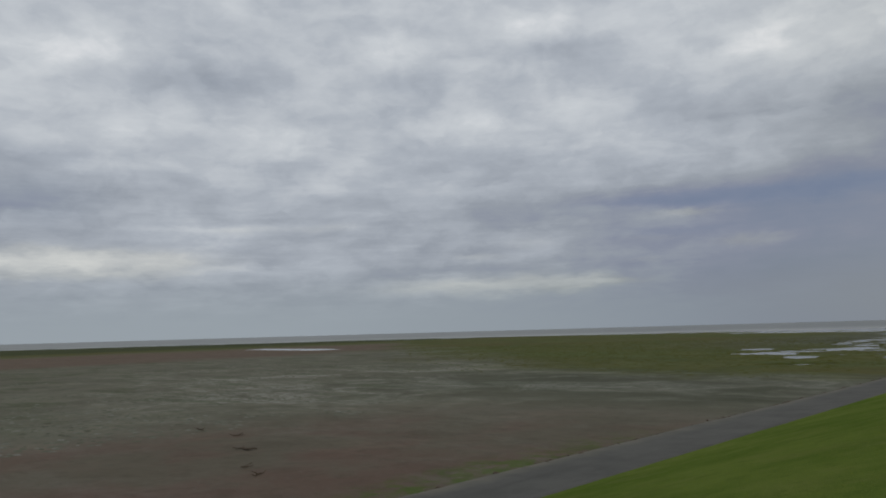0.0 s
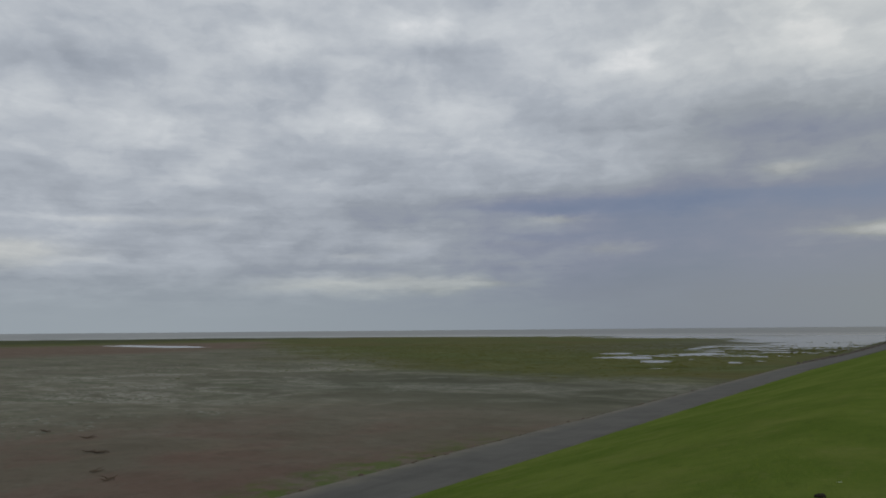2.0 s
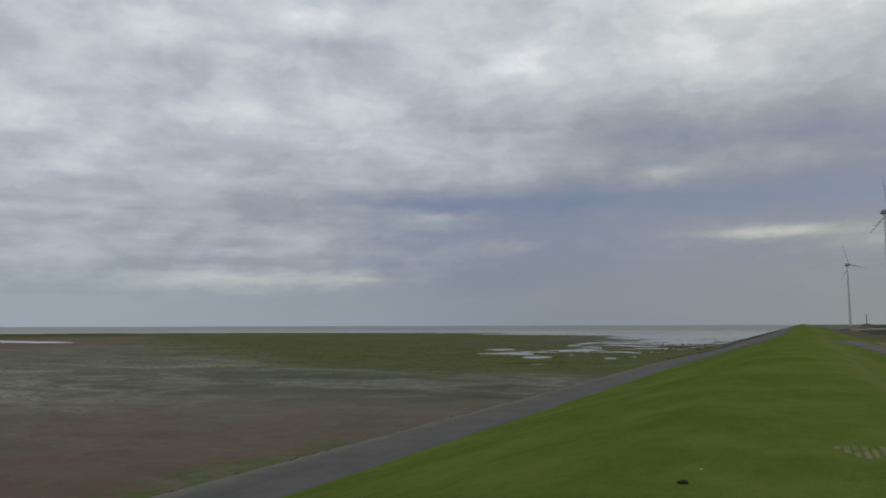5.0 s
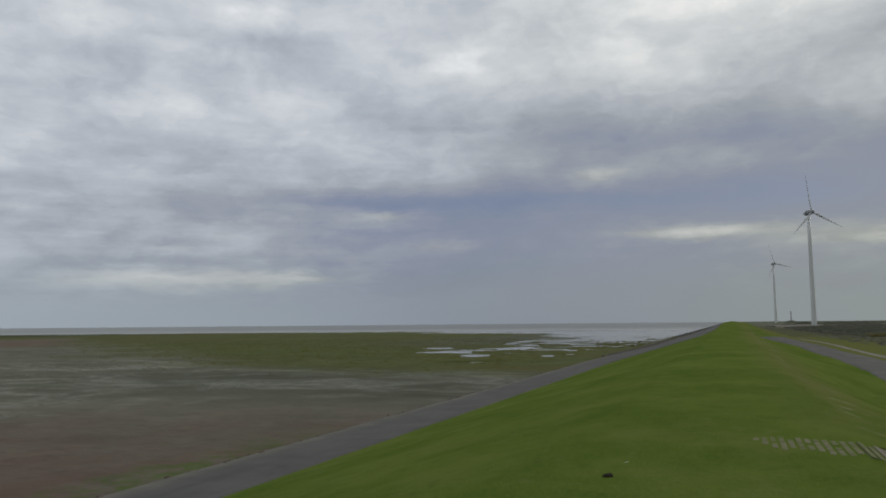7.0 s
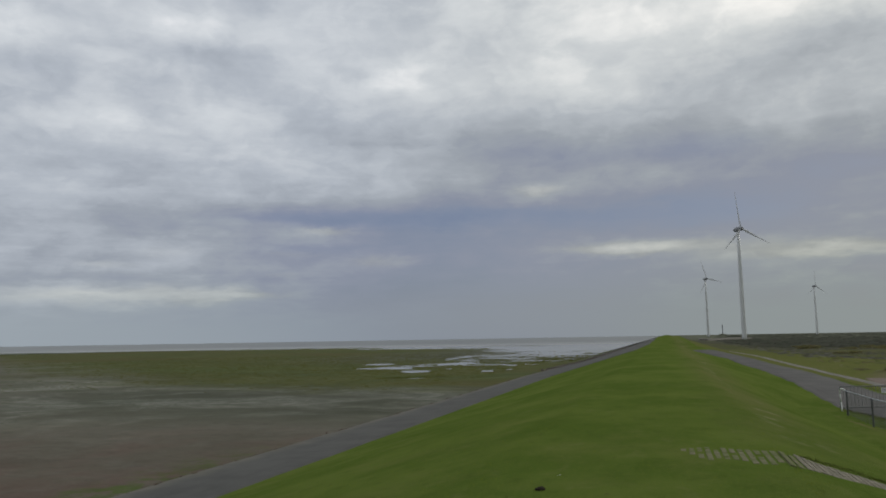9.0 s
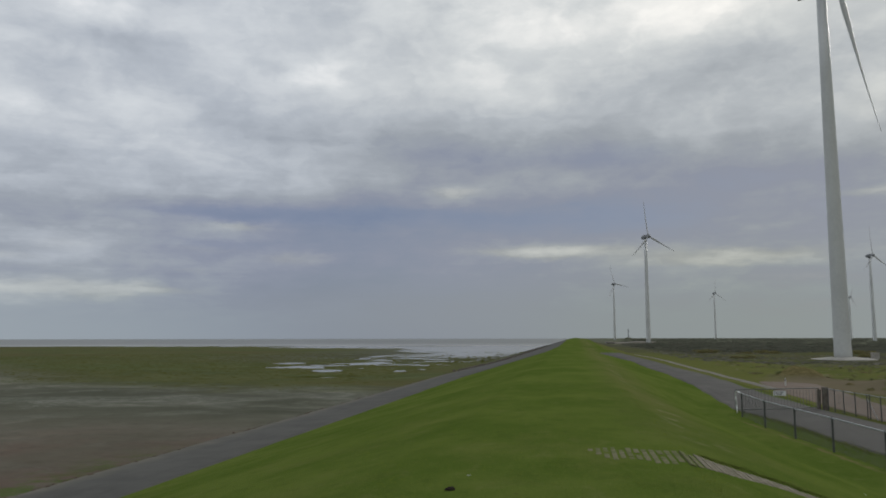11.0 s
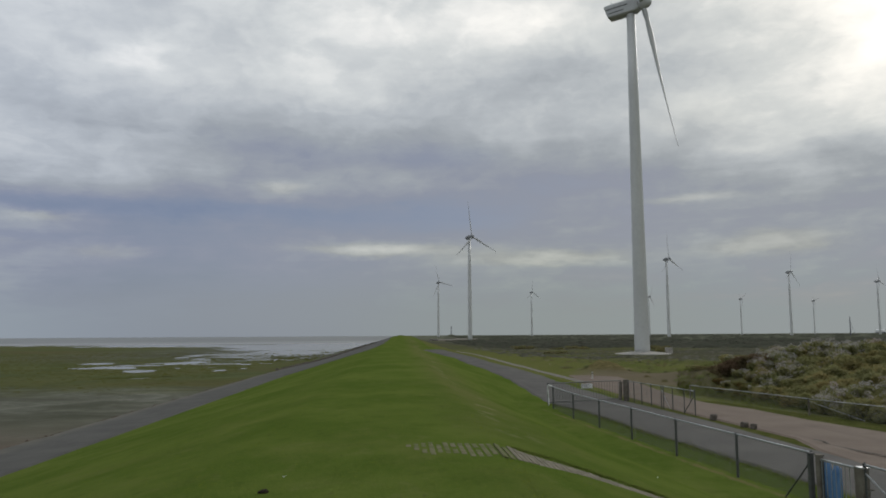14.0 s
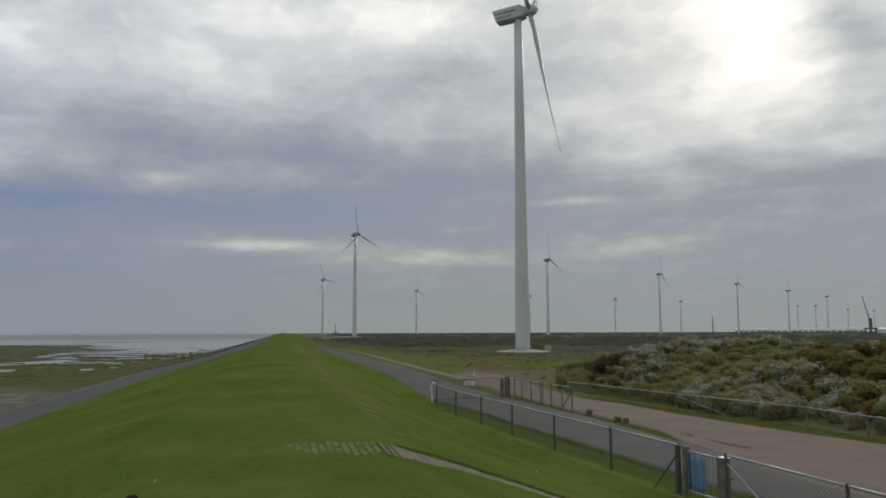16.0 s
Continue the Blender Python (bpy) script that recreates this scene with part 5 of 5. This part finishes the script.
v3, f3 = blades(vx[side > edge + 0.3][::2], vy[side > edge + 0.3][::2], 0.045, 0.012, 12, 2.2)
lx = r.uniform(1.9, 7.4, 2600)
near, wide = path_edge(lx)
v4, f4 = blades(lx, near + wide + 0.05 + np.abs(r.normal(0, 0.05, 2600)), 0.022, 0.007, 13, 1.6)
ey = r.uniform(6, 36, 7000)
ex = -17.70 - np.abs(r.normal(0, 0.55, 7000))
some = waves(ex, ey * 0.6, 1.1, 33) + r.normal(0, 0.25, 7000) > 0.12
v5, f5 = blades(ex[some][::2], ey[some][::2], 0.06, 0.012, 14, 1.2)
for more, faces in ((v2, f2), (v3, f3), (v4, f4), (v5, f5)):
    f = f + (np.array(faces) + len(v)).tolist()
    v = v + more
stuff("rank_grass", v, f, RANK, "rank olive grass along the fences and on the bank", "grass")


def lumps(xs, ys, width, height, seed, sides=7, sink=0.05):
    """Low ragged cones with an uneven rim."""
    q = np.random.RandomState(seed)
    v, f = [], []
    zs = land(xs, ys)
    for x, y, z in zip(xs, ys, zs):
        w, h, o = width * q.uniform(0.5, 1.5), height * q.uniform(0.5, 1.5), len(v)
        turn, el = q.uniform(0, 6.283), q.uniform(0.5, 1.0)
        for k in range(sides):
            a = turn + 6.283 * k / sides
            rr = w * q.uniform(0.7, 1.3)
            v.append((x + rr * math.cos(a), y + el * rr * math.sin(a), z - sink))
        for k in range(sides):
            a = turn + 6.283 * (k + 0.5) / sides
            rr = w * q.uniform(0.3, 0.6)
            v.append((x + rr * math.cos(a), y + el * rr * math.sin(a), z + h * q.uniform(0.6, 1.1)))
        for k in range(sides):
            k2 = (k + 1) % sides
            f.append((o + k, o + k2, o + sides + k))
            f.append((o + sides + k, o + k2, o + sides + k2))
        f.append(tuple(o + sides + k for k in range(sides)))
    return v, f


# dark stones at the seaward foot of the far dike
sy = 120 + 300 * r.uniform(0, 1, 1500) ** 1.2
sx = -18.1 + foot(sy) + r.normal(0, 0.45, 1500)
v, f = lumps(sx, sy, 0.30, 0.24, 21, 6, 0.05)
stuff("stone_facing", v, f, STONE, "dark rough stones at the seaward foot of the dike", "stones")

# weedy mud clumps standing out of the far shallows
my = 165 + 150 * r.uniform(0, 1, 900)
mx = -21.0 + foot(my) - np.abs(r.normal(0, 11, 900))
keep = waves(mx, my, 0.22, 64) + r.normal(0, 0.25, 900) > 0.05
v, f = lumps(mx[keep], my[keep], 0.45, 0.13, 22, 7, 0.10)
stuff("mud_clumps", v, f, OLIVE, "dark weedy clumps of mud in the shallow water", "mud")

# tide wrack along the seaward road
wy = 4 + 110 * r.uniform(0, 1, 4200) ** 1.5
wx = -17.80 + 0.30 * waves(wy, wy * 0, 0.35, 61) + r.normal(0, 0.30, 4200)
keep = waves(wy, wx * 0.5, 0.5, 62) + r.normal(0, 0.35, 4200) > -0.35
wx, wy = wx[keep], wy[keep]
v, f = lumps(wx, wy, 0.15, 0.05, 14, 5, 0.02)
stuff("tide_wrack", v, f, WRACK, "brown tide wrack along the edge of the asphalt track", "seaweed")
d = 30 + 130 * r.uniform(0, 1, 15000) ** 0.9
az = np.radians(r.uniform(14, 80, 15000))
tx, ty = -d * np.sin(az), d * np.cos(az)
streaky = waves(tx * 0.7, ty, 0.09, 41) + 0.4 * waves(tx, ty, 0.3, 43)
green = (ty + 0.85 * tx > 22) & (ty > 78)
dry = land(tx, ty) > WATER_Z + 0.03
keep = (tx < -40) & dry & (streaky > 0.05) & ~green
v, f = lumps(tx[keep], ty[keep], 0.26, 0.035, 16, 6, 0.02)
stuff("marsh_tuft_cover", v, f, TUFT, "pale and dark tufts of weed on the wet silt", "marsh plants")
d = 80 + 190 * r.uniform(0, 1, 12000)
az = np.radians(r.uniform(6, 62, 12000))
tx, ty = -d * np.sin(az), d * np.cos(az)
edge = r.normal(0, 14, 12000)
keep = (tx < -24) & (ty + 0.85 * tx > 34 + edge) & (ty > 98 + edge) & (land(tx, ty) > WATER_Z + 0.02)
v, f = lumps(tx[keep], ty[keep], 0.40, 0.035, 17, 6, 0.03)
stuff("saltgrass_cover", v, f, OLIVE, "olive saltgrass around the tidal pools", "marsh plants")
d = 48 + 330 * r.uniform(0, 1, 16000) ** 1.6
az = np.radians(r.uniform(-50, -4, 16000))
tx, ty = -d * np.sin(az), d * np.cos(az)
keep = (tx > np.where(ty < 75, 22.5, 17.5 + 0.02 * ty)) & (waves(tx, ty, 0.10, 51) + r.normal(0, 0.3, 16000) > 0.0) & (np.hypot(tx - px, ty - py) > 9.5)
moor = keep & (ty > 140 + 25 * waves(tx, ty, 0.05, 52)) & (waves(tx, ty, 0.03, 53) > -0.35)
v, f = lumps(tx[moor], ty[moor], 0.60, 0.16, 20, 6, 0.05)
stuff("moor_cover", v, f, MOOR, "grey-brown rough growth on bare ground", "heath")
keep = keep & ~moor & ((ty > 165) | (r.uniform(0, 1, 16000) < 0.30) | (tx > 30 + 0.28 * ty))
v, f = lumps(tx[keep], ty[keep], 0.50, 0.14, 19, 6, 0.05)
stuff("heath_cover", v, f, HEATH, "rough tufts of olive, straw and rusty growth", "heath")
# far scrub towards the horizon
d = 320 * (11.0 ** r.uniform(0, 1, 5200))
az = np.radians(r.uniform(-60, -3.5, 5200))
tx, ty = -d * np.sin(az), d * np.cos(az)
keep = (tx > 28)
v, f = lumps(tx[keep], ty[keep], 5.5, 0.6, 18, 8, 0.4)
stuff("far_scrub", v, f, FAR, "scrub and low hedges towards the horizon, haze in their colour", "scrub")

# ---------------------------------------------------------------- the harbour, far off
tank = empty("storage_tank", Matrix())
bm = bmesh.new()
loft(bm, [ring(5.5, 1.6, 20), ring(5.5, 4.6, 20)])
part("shell", bm, TANK, tank)
bm = bmesh.new()
loft(bm, [ring(5.2, -1, 20), ring(5.2, 1.6, 20)])
part("skirt", bm, CRANE, tank, "dark skirt under the shell")
bm = bmesh.new()
loft(bm, [ring(5.6, 4.6, 20), ring(4.9, 7.2, 20), ring(2.8, 9.0, 20), ring(0.4, 9.6, 20)])
part("dome", bm, TANK, tank, "rounded white roof", True)
tagged(tank, "white domed storage tank in the far harbour", "storage tank", "row of far tanks")
for k in range(24):
    a = radians(-32.6 - 7.7 * (k + 0.12 * math.sin(k * 5.1)) / 23)
    m = pose(-2300 * math.sin(a), 2300 * math.cos(a), 0.0)
    if k:
        copy_thing(tank, m)
    else:
        tank.matrix_basis = m

crane = empty("harbour_crane", pose(1560 * math.sin(radians(40.77)), 1560 * math.cos(radians(40.77)), -3.0, 0, 0, 0))
bm = bmesh.new()
for sx in (-6, 6):
    for sy in (-6, 6):
        box(bm, (2.0, 2.0, 8.0), pose(sx, sy, 4.0), 0.1)
box(bm, (15.0, 15.0, 2.6), pose(0, 0, 8.6), 0.2)
part("undercarriage", bm, CRANE, crane)
bm = bmesh.new()
box(bm, (4.2, 4.2, 17.0), pose(0, 0, 18.0), 0.3)
part("machine_house", bm, CRANE, crane)
bm = bmesh.new()
for u in (-0.9, 0.9):
    for w in (-0.9, 0.9):
        rod(bm, (u, w, 18), (-14 + u * 0.3, w * 0.3, 66), 0.30, 0.22, 6)
for k in range(12):
    s = k / 12
    rod(bm, (-14 * s - 0.9, -0.9, 18 + 48 * s), (-14 * (s + 0.08) + 0.8, 0.8, 18 + 48 * (s + 0.08)), 0.18, None, 5)
part("boom", bm, CRANE, crane, "raised dark lattice boom")
tagged(crane, "dark harbour crane with a raised lattice boom", "crane")
shed = empty("harbour_shed", pose(1600 * math.sin(radians(41.9)), 1600 * math.cos(radians(41.9)), -3.0, 0, 0, -40))
bm = bmesh.new()
box(bm, (46, 18, 8), pose(0, 0, 4), 0.1)
part("wall", bm, WHITE, shed)
bm = bmesh.new()
loft(bm, [[(-23.5, -9.6, 8), (-23.5, 9.6, 8), (-23.5, 0, 10)], [(23.5, -9.6, 8), (23.5, 9.6, 8), (23.5, 0, 10)]])
part("roof", bm, HEAD, shed)
tagged(shed, "long white harbour shed with a low gable roof", "shed")

mast = empty("lattice_mast", pose(1200 * math.sin(radians(31.04)), 1200 * math.cos(radians(31.04)), -3.0))
bm = bmesh.new()
rod(bm, (0, 0, 0), (0, 0, 26), 0.9, 0.5, 8)
part("pole", bm, CRANE, mast)
bm = bmesh.new()
rod(bm, (0, 0, 20), (7, 0, 0), 0.18, None, 6)
part("stay", bm, CRANE, mast)
tagged(mast, "dark slender mast on the flat land", "mast")
beacon = empty("beacon", pose(2500 * math.sin(radians(3.82)), 2500 * math.cos(radians(3.82)), -3.0))
bm = bmesh.new()
loft(bm, [ring(16, 0, 20), ring(11, 3.6, 20), ring(4, 5.2, 20)])
part("mound", bm, LAND, beacon, "low grassy mound under the beacon", True)
bm = bmesh.new()
rod(bm, (0, 0, 4), (0, 0, 32), 1.3, 0.9, 10)
rod(bm, (0, 0, 25), (0, 0, 28), 1.7, 1.7, 10)
part("column", bm, CRANE, beacon)
tagged(beacon, "dark beacon column on a low mound", "beacon")

# ---------------------------------------------------------------- small things on the grass
bm = bmesh.new()
bmesh.ops.create_icosphere(bm, subdivisions=3, radius=1.0)
for v in bm.verts:
    k = 1 + 0.35 * noise.noise(v.co * 2.3) + 0.18 * noise.noise(v.co * 6)
    v.co = Vector((v.co.x * 0.056 * k, v.co.y * 0.040 * k, max(v.co.z, -0.3) * (0.030 + 0.012 * v.co.x) * k))
clod = new("earth_clod", mesh("earth_clod", bm, SOIL, True))
clod.location = (-1.36, 8.84, ground_z(-1.36, 8.84) + 0.010)
tagged(clod, "dark clod of earth lying on the turf", "clod")

# a few white feathers lost on the turf
for x, y, turn in ((-1.27, 9.76, 20), (5.50, 16.4, 130), (-7.34, 12.07, 60)):
    bm = bmesh.new()
    vane = []
    for i in range(7):
        u = i / 6
        w = 0.014 * math.sin(math.pi * min(1.0, u * 0.9 + 0.12))
        lift = 0.010 + 0.016 * u * u
        vane.append([bm.verts.new((-0.035 + 0.07 * u, -w, lift - 0.004)), bm.verts.new((-0.035 + 0.07 * u, 0, lift)), bm.verts.new((-0.035 + 0.07 * u, w, lift - 0.004))])
    for a, b in zip(vane, vane[1:]):
        bm.faces.new((a[0], b[0], b[1], a[1]))
        bm.faces.new((a[1], b[1], b[2], a[2]))
    bmesh.ops.solidify(bm, geom=bm.faces[:], thickness=0.002)
    feather = new("feather", mesh("feather", bm, TANK))
    feather.matrix_basis = pose(x, y, ground_z(x, y), 0, 0, turn) @ Matrix.Diagonal((0.7, 0.7, 0.7, 1))
    tagged(feather, "small white feather lying on the turf", "feather", "feathers on the turf")

# driftwood stranded on the silt
for k, (x, y, size) in enumerate(((-27.6, 17.4, 0.45), (-40.7, 22.9, 0.55), (-37.2, 23.1, 0.5), (-32.1, 20.3, 0.95), (-25.7, 16.7, 0.6))):
    rnd = random.Random(80 + k)
    wood = empty("driftwood", pose(x, y, ground_z(x, y), 0, 0, rnd.uniform(0, 360)))
    for i in range(6):
        a, reach = rnd.uniform(-0.5, 0.5) + (3.14 if i % 2 else 0.0), size * rnd.uniform(0.4, 1.0)
        bm = bmesh.new()
        p = Vector((0, 0, 0.05))
        for j in range(3):
            q = p + Vector((math.cos(a) * reach / 3, math.sin(a) * reach / 3, rnd.uniform(-0.03, 0.07)))
            rod(bm, p, q, 0.045 * size * (1 - j * 0.25), 0.045 * size * (0.75 - j * 0.25), 7)
            p, a = q, a + rnd.uniform(-0.4, 0.4)
        part("branch", bm, WRACK, wood)
    tagged(wood, "dark tangle of driftwood on the wet silt", "driftwood", "driftwood on the marsh")
